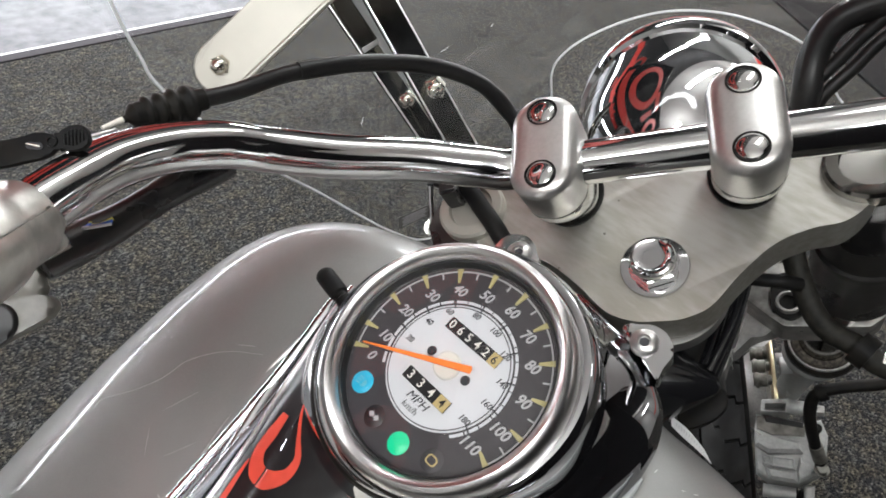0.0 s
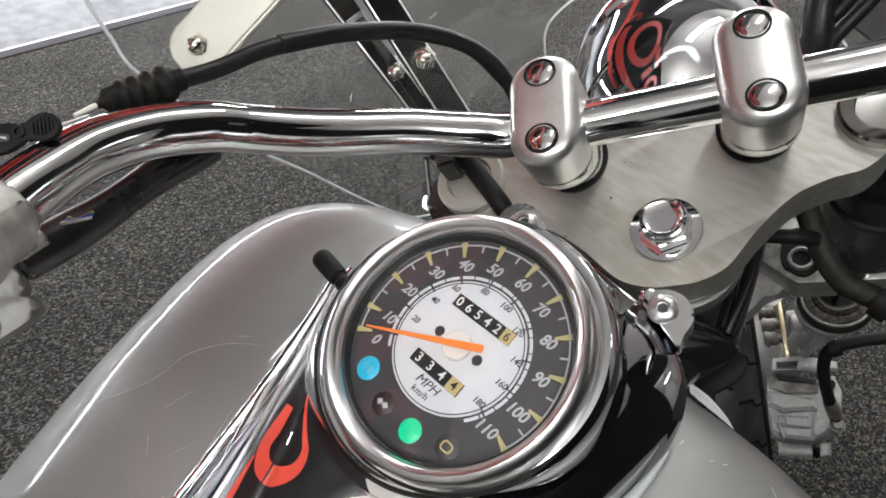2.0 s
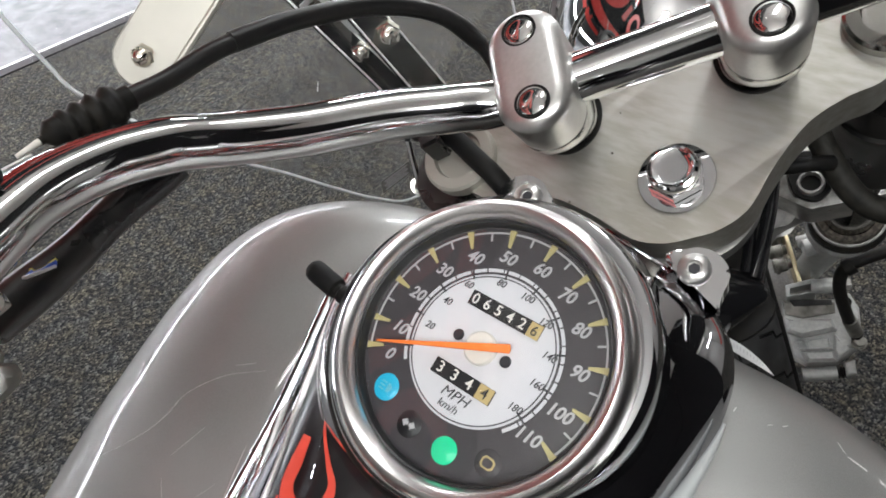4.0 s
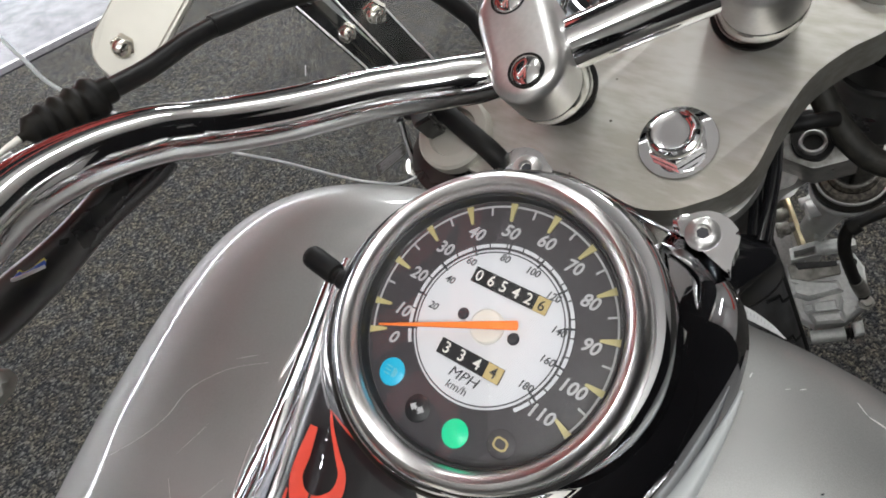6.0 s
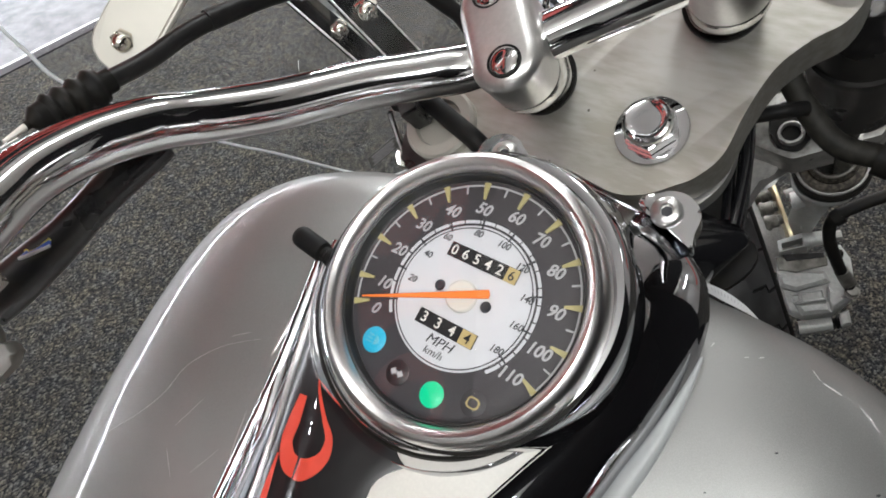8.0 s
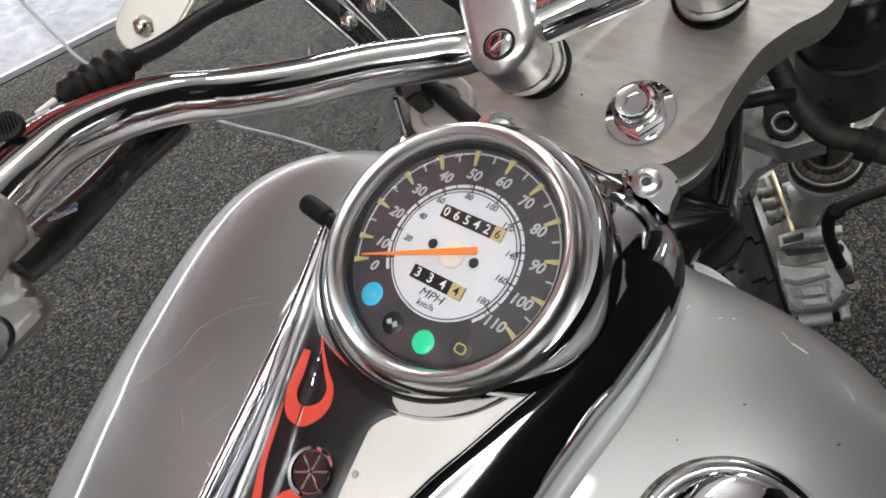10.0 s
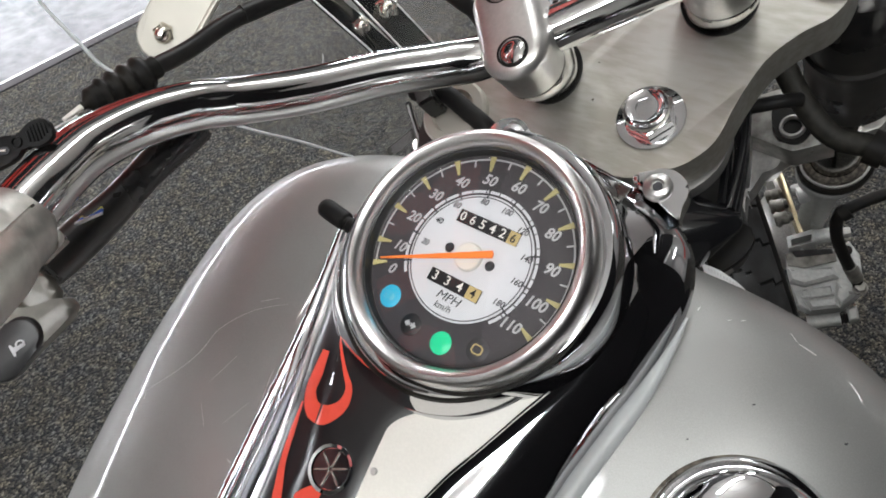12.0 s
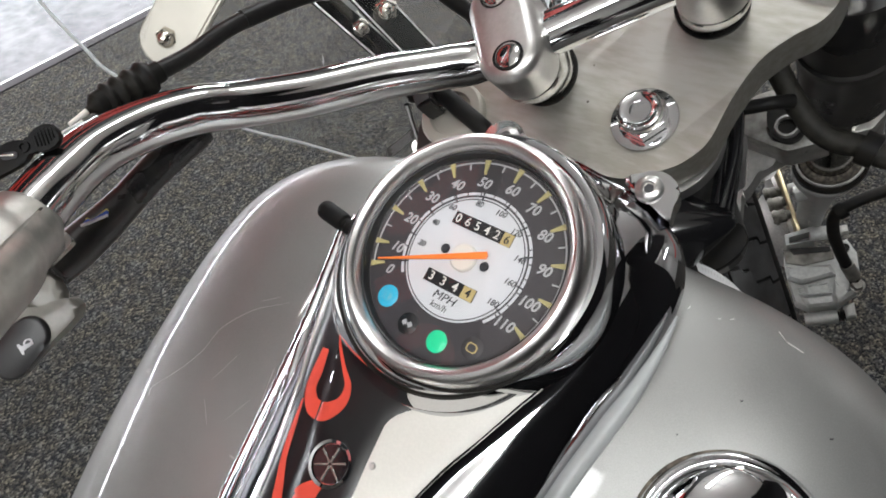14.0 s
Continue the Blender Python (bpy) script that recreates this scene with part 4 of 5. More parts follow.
def riser(x):
    top = pillow(0.0340, 0.0625, 0.0402, 0.0725, 0.0075)
    low = loft([[(px, py, z) for px, py in stadium(w, h, 20)] for w, h, z in ((0.0330, 0.0400, 0.002), (0.0340, 0.0412, 0.003), (0.0340, 0.0430, 0.010), (0.0332, 0.0436, 0.0108), (0.0332, 0.0440, 0.0116), (0.0340, 0.0452, 0.0124), (0.0340, 0.0560, 0.024), (0.0340, 0.0618, 0.031), (0.0340, 0.0625, 0.0382), (0.0332, 0.0617, 0.0388))])
    tilt = Matrix(((1, 0, 0, x), (0, 1, -0.17, 0.0395 + 0.17 * 0.0715), (0, 0, 1, 0), (0, 0, 0, 1)))
    seam = slab(stadium(0.0328, 0.0610, 16), 0.0370, 0.0415)
    r = part("riser_clamp", top, SATIN, bike, "satin aluminium handlebar clamp", STEER @ tilt)
    part("riser_post", low, POLISHEDALU, r, "", STEER @ tilt)
    part("clamp_seam", seam, RUBBER, r, "dark joint", STEER @ tilt)
    part("base_ring", slab([(0.0190 * math.cos(2 * math.pi * q / 48), 0.0220 * math.sin(2 * math.pi * q / 48)) for q in range(48)], -0.0005, 0.0022), RUBBER, r, "black rubber base ring", STEER @ tilt)
    for dy in (-0.0185, 0.0185):
        at = STEER @ tilt @ pose(0, dy, 0.0722)
        # black ring painting the shadow round the sunken bolt
        part("recess_shade", lathe([(0.0078, -0.004), (0.0079, 0.0006), (0.0074, 0.0007), (0.0067, 0.0001)], 32), RUBBER, r, "", at)
        part("clamp_bolt", lathe([(0.0068, -0.003), (0.0067, -0.0002), (0.0061, 0.0005), (0.0040, 0.0011), (0, 0.0014)], 32), CAPCHROME, r, "chrome domed bolt cap", at)


def triple_clamp():
    half = [(0.0, -0.0305), (0.012, -0.0298), (0.0264, -0.0235), (0.0418, -0.0066), (0.0595, 0.0086), (0.077, 0.0155), (0.092, 0.018), (0.104, 0.027), (0.113, 0.042), (0.114, 0.058), (0.106, 0.074), (0.085, 0.078), (0.05, 0.075), (0.0, 0.075)]
    right = smooth2d(half, 5)
    outline = right + [(-x, y) for x, y in right[-2:0:-1]]
    p = part("triple_clamp", slab(outline, -0.026, 0.0, 0.0035, 3), BRUSHED, bike, "brushed aluminium upper fork clamp", STEER)
    part("stem_washer", lathe([(0.0, 0.0), (0.0178, 0.0), (0.0181, 0.001), (0.0176, 0.0020), (0.0, 0.0020)], 48), CHROME, p, "chrome washer", STEER)
    hexa = slab([(0.0134 * math.cos(math.pi * k / 3), 0.0134 * math.sin(math.pi * k / 3)) for k in range(6)], 0.0018, 0.0085, 0.0010, 2)
    part("stem_nut", hexa, CHROME, p, "chrome hexagon stem nut", STEER @ pose(0, 0, 0, 0, 0, 15), smooth=False)
    part("nut_cap", lathe([(0.0118, 0.0085), (0.0119, 0.0120), (0.0112, 0.0136), (0.0100, 0.0142), (0.0090, 0.0136), (0.005, 0.0138), (0, 0.0139)], 40), CHROME, p, "", STEER)
    for x, y, r in ((-0.0262, 0.0232, 0.0006), (-0.0178, 0.0437, 0.0004), (-0.052, 0.004, 0.0005)):
        part("rust_speck", lathe([(0, 0.00015), (r, 0.0001), (r * 1.2, 0.0)], 9), DIRTY, p, "small rust speck", STEER @ pose(x, y, 0))
    for s in (-1, 1):
        part("fork_cap", lathe([(0.021, -0.002), (0.021, 0.005), (0.0195, 0.0065), (0.014, 0.007), (0.013, 0.004), (0, 0.004)], 40), NICKEL if s < 0 else DARKCHROME, p, "fork top cap", STEER @ pose(0.106 * s, 0.047, 0))
    part("stem_collar", lathe([(0.0, -0.10), (0.028, -0.10), (0.028, -0.045), (0.036, -0.047), (0.0375, -0.040), (0.0375, -0.031), (0, -0.030)], 48), SATIN, p, "pale bearing collar", STEER @ pose(0, 0.004, 0))


def front_fork():
    for s in (-1, 1):
        at = STEER @ pose(0.1108 * s, 0.0537, 0)
        f = part("fork_leg", lathe([(0, -0.02), (0.0190, -0.02), (0.0190, -0.31), (0, -0.31)], 40), DARKCHROME, bike, "dark chrome fork tube", at)
        part("fork_cover", lathe([(0.0, -0.028), (0.028, -0.028), (0.029, -0.035), (0.029, -0.095), (0.0310, -0.097), (0.0310, -0.103), (0.030, -0.106), (0.030, -0.168), (0, -0.168)], 48), COVER, f, "black upper fork cover", at @ pose(0.009 * s, 0.002, 0))
        part("dust_seal", lathe([(0.0192, -0.2900), (0.0225, -0.2885), (0.0236, -0.2920), (0.0276, -0.2920), (0.0300, -0.2950), (0.0300, -0.3010), (0.0278, -0.3040), (0.026, -0.3060)], 48), RUBBER, f, "black dust seal", at)
        part("seal_ring", lathe([(0.0252, -0.2915), (0.0255, -0.2890), (0.0270, -0.2890), (0.0273, -0.2915)], 48), CAST, f, "pale retaining ring", at)
        part("seal_face", lathe([(0.0192, -0.2900), (0.0194, -0.2850), (0.0240, -0.2860), (0.0250, -0.2915)], 48), DIRTY, f, "rusty brown seal face", at)
        low = lathe([(0.0258, -0.302), (0.0270, -0.305), (0.0270, -0.317), (0.0235, -0.326), (0.0212, -0.345), (0.0165, -0.370), (0.0160, -0.60), (0.018, -0.74), (0.017, -0.79), (0, -0.80)], 48)
        for v in low.verts:
            v.co.y += 0.17 * max(0.0, -0.31 - v.co.z)
        lower_leg = part("fork_slider", low, CALPAINT, f, "dusty lacquered aluminium fork slider", at @ pose(-0.004 * s, -0.002, 0))
        for x, y, z, q in ((0.0905, 0.066, -0.400, 0.0085), (0.0885, 0.078, -0.415, 0.0060)):
            part("slider_boss", lathe([(0, 0), (q * 0.9, 0), (q, 0.001), (q, 0.020), (0, 0.020)], 24), CALPAINT, lower_leg, "", STEER @ pose((x - 0.008) * s, y, z, 0, 90 * s, 0))
    core = smooth2d([(0.0, -0.030), (0.016, -0.022), (0.026, 0.0), (0.0353, 0.0250), (0.0390, 0.0268), (0.0574, 0.0430), (0.0775, 0.0470), (0.088, 0.062), (0.080, 0.082), (0.0, 0.082)], 4)
    lower = part("lower_triple", slab(core + [(-x, y) for x, y in core[-2:0:-1]], -0.258, -0.233, 0.004, 2), CAST, bike, "cast aluminium lower fork clamp", STEER)
    for s in (-1, 1):
        wing = [(0.0500, 0.0640), (0.0519, 0.0605), (0.0640, 0.0486), (0.0735, 0.0390), (0.0765, 0.0376), (0.0979, 0.0366), (0.1320, 0.0344), (0.1430, 0.0420), (0.1450, 0.0560), (0.1350, 0.0780), (0.1100, 0.0900), (0.0685, 0.0920), (0.0520, 0.0880)]
        part("clamp_wing", slab([(x * s, y) for x, y in wing][::s], -0.238, -0.205, 0.0022, 2), ARM, lower, "grimy polished clamp arm", STEER)
        web = [Vector((s * x, y, z)) for x, y, z in ((0.0519, 0.0615, -0.2065), (0.0385, 0.0268, -0.236), (0.0300, 0.0230, -0.236), (0.0440, 0.0640, -0.2065))]
        part("web", loft([web, [q - Vector((0, 0, 0.012)) for q in web]]), SOFTCHROME, lower, "", STEER)
    for s in (-1, 1):
        pad = part("pinch_pad", slab(smooth2d([(-0.0115, -0.006), (0.0, -0.0135), (0.0115, -0.007), (0.0130, 0.006), (0.0090, 0.024), (-0.0060, 0.024), (-0.0125, 0.006), (-0.0115, -0.006)], 4)[:-1], -0.2052, -0.2010, 0.0012, 2), RUBBER, lower, "black pad under the pinch bolt", STEER @ pose(0.0800 * s, 0.0550, 0))
        part("pinch_ring", lathe([(0.0066, -0.2010), (0.0066, -0.1975), (0.0074, -0.1965), (0.0086, -0.1968), (0.0092, -0.2010)], 32), CAST, pad, "worn metal ring", STEER @ pose(0.0800 * s, 0.0550, 0))


def front_wheel():
    c = (0, 0.135, -0.755)
    at = STEER @ pose(*c) @ pose(0, 0, 0, 0, 90, 0)
    prof = []
    for k in range(17):
        a = radians(-100 + 200 * k / 16)
        prof.append((0.278 + 0.052 * math.cos(a), 0.052 * math.sin(a)))
    w = part("front_wheel", lathe([(0.235, -0.042), (0.241, -0.046), (0.244, -0.040), (0.232, -0.02), (0.232, 0.02), (0.244, 0.040), (0.241, 0.046), (0.235, 0.042)], 96), CHROME, bike, "spoked front wheel rim", at)
    tyre = part("tyre", lathe(prof, 128), TYRE, w, "black front tyre with grooved tread", at)
    bm = bmesh.new()
    pitch = 2 * math.pi / 44
    for k in range(44):
        for side in (-1, 1):
            shape = [(0.0014, 0.04), (0.007, 0.04), (0.0125, 0.04), (0.0150, 0.16), (0.0215, 0.16), (0.0240, 0.50), (0.031, 0.50), (0.0375, 0.50), (0.0385, 0.66), (0.0465, 0.66), (0.0465, 1.10), (0.0465, 1.58), (0.0400, 1.58), (0.0390, 1.42), (0.031, 1.42), (0.0225, 1.42), (0.0200, 1.08), (0.0135, 1.08), (0.0110, 0.96), (0.006, 0.96), (0.0014, 0.96), (0.0014, 0.5)]
            low, top = [], []
            for wd, th in shape:
                rad = 0.278 + 0.052 * math.cos(math.asin(min(1, wd / 0.052)))
                q = (k + th + (0.5 if side > 0 else 0)) * pitch
                for out, lift in ((low, -0.003), (top, 0.0040)):
                    out.append(bm.verts.new(((rad + lift) * math.cos(q), (rad + lift) * math.sin(q), side * wd)))
            bm.faces.new(top)
            for a in range(len(top)):
                b = (a + 1) % len(top)
                bm.faces.new((low[a], low[b], top[b], top[a]))
    bmesh.ops.triangulate(bm, faces=[f for f in bm.faces if len(f.verts) > 4])
    part("tread", bm, TREAD, tyre, "black tread blocks", at)
    part("brake_disc", lathe([(0.10, 0.0862), (0.1470, 0.0862), (0.1485, 0.0868), (0.1490, 0.0890), (0.1485, 0.0912), (0.1470, 0.0918), (0.10, 0.0918)], 96, True), BRASS, w, "steel brake disc with a brassy tint", at)
    part("wheel_hub", lathe([(0, -0.08), (0.03, -0.08), (0.045, -0.05), (0.04, 0.0), (0.045, 0.05), (0.06, 0.070), (0.102, 0.086), (0.102, 0.081)], 48), CAST, w, "", at)


def brake_caliper():
    c = Vector((0.03, -0.172, 0.337))
    CAL = STEER @ Matrix.Translation(c) @ Matrix.Scale(1.048, 4) @ Matrix.Translation(-c)
    body = slab([(0.0613, 0.0562), (0.1142, 0.0428), (0.1309, 0.0492), (0.1357, 0.0304), (0.1282, -0.007), (0.1214, -0.0135), (0.0975, -0.025), (0.0671, -0.0206), (0.0555, -0.0096), (0.0579, 0.0363)], -0.600, -0.566, 0.002, 1)
    b = part("brake_caliper", body, CALPAINT, bike, "silver-painted brake caliper beside the disc", CAL)
    part("upper_facet", slab([(0.0586, 0.0331), (0.0741, 0.0228), (0.1045, 0.0216), (0.1064, 0.0086), (0.0695, 0.0078), (0.0562, 0.0169)], -0.580, -0.551, 0.0035, 1), CALPAINT, b, "", CAL)
    part("bridge", slab([(0.0627, 0.0064), (0.0967, 0.0024), (0.0965, -0.012), (0.0642, -0.0065)], -0.580, -0.557, 0.0015, 1), CALPAINT, b, "", CAL)
    part("window_frame", open_frame([(0.0627, 0.0050), (0.0716, 0.0043), (0.0704, -0.0056), (0.0617, -0.0050)], [(0.0644, 0.0028), (0.0700, 0.0024), (0.0689, -0.0040), (0.0634, -0.0036)], -0.558, -0.5525), CALPAINT, b, "", CAL)
    part("window_frame", open_frame([(0.0726, 0.0042), (0.0968, 0.0018), (0.0957, -0.0108), (0.0714, -0.0072)], [(0.0748, 0.0022), (0.0946, 0.0002), (0.0936, -0.0086), (0.0738, -0.0056)], -0.558, -0.5525), CALPAINT, b, "", CAL)
    part("lower_facet", slab([(0.064, -0.0068), (0.0978, -0.0121), (0.097, -0.0257), (0.0675, -0.0212)], -0.585, -0.5540, 0.0035, 1), CALPAINT, b, "", CAL)
    part("side_arm", slab([(0.103, 0.0045), (0.1084, -0.0121), (0.1188, -0.0128), (0.0974, -0.0256), (0.0967, -0.0116)], -0.585, -0.555, 0.0025, 1), CALPAINT, b, "", CAL)
    part("pad_backing", slab([(0.0618, 0.0540), (0.1135, 0.0410), (0.1110, 0.0290), (0.0770, 0.0300), (0.0605, 0.0380)], -0.567, -0.5635, 0.0008, 1), GRIMY, b, "grimy brown pad backing", CAL)
    # raised dark strip in place of the shade between bracket and body
    part("gap_shade", slab([(0.0690, 0.0545), (0.1118, 0.0450), (0.1105, 0.0385), (0.0714, 0.0455)], -0.5645, -0.5620, 0.001, 1), PLASTIC, b, "dark slab painting the shaded gap between bracket and body", CAL)
    part("pad_bracket", open_frame([(0.0683, 0.0690), (0.0992, 0.0700), (0.0973, 0.0535), (0.0661, 0.0548)], [(0.0718, 0.0640), (0.0946, 0.0640), (0.0925, 0.0552), (0.0706, 0.0562)], -0.590, -0.548), CALPAINT, b, "", CAL, smooth=False)
    part("pad_slot", slab([(0.0700, 0.0655), (0.0960, 0.0655), (0.0940, 0.0545), (0.0690, 0.0550)], -0.580, -0.572, 0.0006, 1), GRIMY, b, "grimy pad opening", CAL)
    part("pad_pin", tube([(0.0805, 0.0560, -0.566), (0.0800, 0.0470, -0.566)], 0.0018, 12, 1, False), CALPAINT, b, "", CAL)
    part("bracket_boss", tube([(0.095, 0.0615, -0.553), (0.126, 0.0570, -0.553)], 0.0085, 20, 1, False), CALPAINT, b, "", CAL)
    part("bracket_nut", slab([(0.0062 * math.cos(math.pi * k / 3), 0.0062 * math.sin(math.pi * k / 3)) for k in range(6)], 0.0, 0.008, 0.0008, 1), CAST, b, "hexagon nut", CAL @ place(0.126, 0.0570, -0.553, (0.99, -0.14, 0)), smooth=False)
    part("slide_pin", tube([(0.0604, -0.0312, -0.576), (0.0947, -0.0353, -0.576)], 0.0078, 24, 1, False), CALPAINT, b, "", CAL)
    part("pin_boot", tube([(0.0947, -0.0353, -0.576), (0.1030, -0.0362, -0.576)], lambda t: 0.0062 + 0.0012 * math.sin(14 * t), 20, 8), RUBBER, b, "black rubber boot", CAL)
    part("caliper_lug", slab([(0.1037, -0.027), (0.1147, -0.0258), (0.1124, -0.0413), (0.1017, -0.0418)], -0.590, -0.566, 0.002, 1), CALPAINT, b, "", CAL)
    part("bleed_cap", lathe([(0, 0.009), (0.0048, 0.0085), (0.0052, 0.0), (0, 0.0)], 20), RUBBER, b, "black bleed nipple cap", CAL @ pose(0.1251, 0.0378, -0.567))
    part("banjo_bolt", slab([(0.0066 * math.cos(math.pi * k / 3), 0.0072 * math.sin(math.pi * k / 3)) for k in range(6)], 0, 0.007, 0.001, 1), GRIMY, b, "hexagon banjo bolt", CAL @ pose(0.1225, -0.010, -0.549), smooth=False)
    part("banjo", lathe([(0, -0.004), (0.0078, -0.004), (0.0080, 0.0), (0, 0.0005)], 28), GRIMY, b, "", CAL @ pose(0.1225, -0.010, -0.553))
    hose = [(0.1225, -0.008, -0.550), (0.119, 0.004, -0.535), (0.113, 0.018, -0.50), (0.1095, 0.034, -0.455), (0.1165, 0.044, -0.428), (0.142, 0.048, -0.419), (0.1743, 0.0494, -0.413), (0.26, 0.06, -0.39)]
    h = part("caliper_hose", tube(hose, 0.0062, 18, 6), RUBBER, bike, "black brake hose", CAL)
    part("hose_ferrule", tube([(0.121, -0.001, -0.541), (0.1165, 0.010, -0.520)], 0.0074, 20, 2), GRIMY, h, "", CAL)
    part("hose_grommet", tube([(0.116, 0.0435, -0.429), (0.124, 0.0455, -0.426)], 0.0085, 20, 2), RUBBER, h, "", CAL)
    # casting behind the slider
    part("slider_lug", slab([(0.0940, 0.066), (0.0940, 0.100), (0.1040, 0.106), (0.1120, 0.072)], -0.53, -0.47, 0.005, 2), CALPAINT, b, "", CAL)
    for y, z in ((0.1560, -0.645), (0.1340, -0.625), (0.1120, -0.614)):
        bolt = part("carrier_bolt", lathe([(0, -0.010), (0.0078, -0.010), (0.0086, -0.008), (0.0086, 0.006), (0.0062, 0.007), (0.0062, 0.012), (0, 0.012)], 24), GRIMY, b, "disc carrier bolt", STEER @ pose(0.0745, y, z, 0, 90, 0))
        part("bolt_collar", lathe([(0, -0.002), (0.0104, -0.002), (0.0104, 0.002), (0, 0.002)], 24), GRIMY, bolt, "", STEER @ pose(0.0690, y, z, 0, 90, 0))


def headlight():
    d = STEER.to_3x3() @ Vector((0, math.cos(radians(32)), -math.sin(radians(32))))
    p = STEER @ Vector((0.014, 0.121, -0.067))
    at = place(*p, d)
    prof = [(0.067 * math.sin(radians(a)), -0.067 * math.cos(radians(a))) for a in range(0, 81, 5)] + [(0.0673, 0.0), (0.0683, 0.02), (0.069, 0.04)]
    h = part("headlight", lathe(prof, 96), CHROME, bike, "chrome headlight bucket", at)
    part("headlight_rim", lathe([(0.069, 0.04), (0.072, 0.041), (0.0735, 0.046), (0.072, 0.06), (0.068, 0.064), (0.0, 0.066)], 96), CHROME, h, "chrome headlight rim", at)


def windscreen():
    edge = [(-0.228, 0.21), (-0.2375, 0.178), (-0.2428, 0.152), (-0.246, 0.129), (-0.2435, 0.07), (-0.2398, 0.0293), (-0.234, -0.0122), (-0.2278, -0.0643), (-0.2215, -0.108), (-0.211, -0.150), (-0.185, -0.178), (-0.14, -0.182), (-0.105, -0.160), (-0.088, -0.115), (-0.079, -0.080), (-0.065, -0.066), (-0.038, -0.059), (0.0128, -0.056), (0.0616, -0.065), (0.099, -0.083), (0.116, -0.104), (0.13, -0.14), (0.16, -0.16), (0.20, -0.12), (0.222, -0.072), (0.234, 0.01), (0.246, 0.129), (0.228, 0.21)]
    fine = smooth2d(edge, 6)
    sheet = lambda x, z: (x, 0.235 - 2.72 * x * x, z)
    cols = [p for p in smooth2d(edge[3:-1], 6) if abs(p[0]) < 0.2459]
    bm = bmesh.new()
    rows = []
    for x, z in cols:
        roof = 0.42 if abs(x) < 0.226 else 0.42 - (abs(x) - 0.226) / 0.020 * (0.42 - 0.135)
        rows.append([bm.verts.new(sheet(x, z + (roof - z) * (j / 16))) for j in range(17)])
    for a, b in zip(rows, rows[1:]):
        for j in range(16):
            bm.faces.new((a[j], b[j], b[j + 1], a[j + 1]))
    w = part("windscreen", bm, SCREEN, bike, "clear acrylic windscreen with light scratches", STEER)
    w.visible_shadow = False
    part("screen_edge", tube([sheet(x, z) for x, z in fine], 0.0009, 8, 1, False), EDGE, w, "bright polished edge", STEER)
    marks = random.Random(5)
    for k in range(26):
        x, z = marks.uniform(-0.20, 0.10), marks.uniform(-0.04, 0.16)
        a, ln = marks.uniform(0, 3.1), marks.uniform(0.0015, 0.006)
        ends = [sheet(x + e * ln * math.cos(a), z + e * ln * math.sin(a)) for e in (-0.5, 0, 0.5)]
        part("scratch", tube([(q[0], q[1] - 0.0004, q[2]) for q in ends], 0.00011, 5, 1, False), EDGE, w, "fine pale scratch", STEER)
    # small printed label low on the screen
    x, z = -0.2065, -0.1165
    tilt = Matrix.Translation(sheet(x, z)) @ Vector((-2 * 2.72 * x, -1, 0)).to_track_quat("Z", "Y").to_matrix().to_4x4()
    part("screen_label", slab([(-0.016, -0.006), (0.016, -0.006), (0.016, 0.006), (-0.016, 0.006)], 0.0004, 0.0006), HAZE, w, "small clear printed label", STEER @ tilt @ pose(0, 0, 0, 0, 0, 148), smooth=False)
    for k in range(5):
        part("label_line", block(0.026 - 0.003 * (k % 2), 0.0009, 0.0002, 0), PRINT, w, "", STEER @ tilt @ pose(0, 0, 0.0009, 0, 0, 148) @ pose(0, -0.004 + 0.002 * k, 0), smooth=False)


def flat_bar(a, b, width, thick, face):
    """A flat strip from a to b with rounded ends; face is the way its flat side looks."""
    a, b, face = Vector(a), Vector(b), Vector(face)
    along = (b - a).normalized()
    side = along.cross(face).normalized()
    up = side.cross(along)
    m = Matrix((side, along, up)).transposed().to_4x4()
    m.translation = a
    ln = (b - a).length
    r = width / 2
    return slab(arc(0, ln, r, 0, 180, 9) + arc(0, 0, r, 180, 360, 9), -thick / 2, thick / 2, thick * 0.3, 1), m


def acorn(parent, p, d, size, mat):
    at = STEER @ place(*p, d)
    part("bracket_nut", slab([(size * math.cos(math.pi * k / 3), size * math.sin(math.pi * k / 3)) for k in range(6)], 0, size * 0.9, size * 0.1, 1), mat, parent, "", at, smooth=False)
    part("nut_dome", lathe([(size * 0.8, size * 0.85), (size * 0.72, size * 1.3), (size * 0.4, size * 1.65), (0, size * 1.75)], 20), mat, parent, "", at)


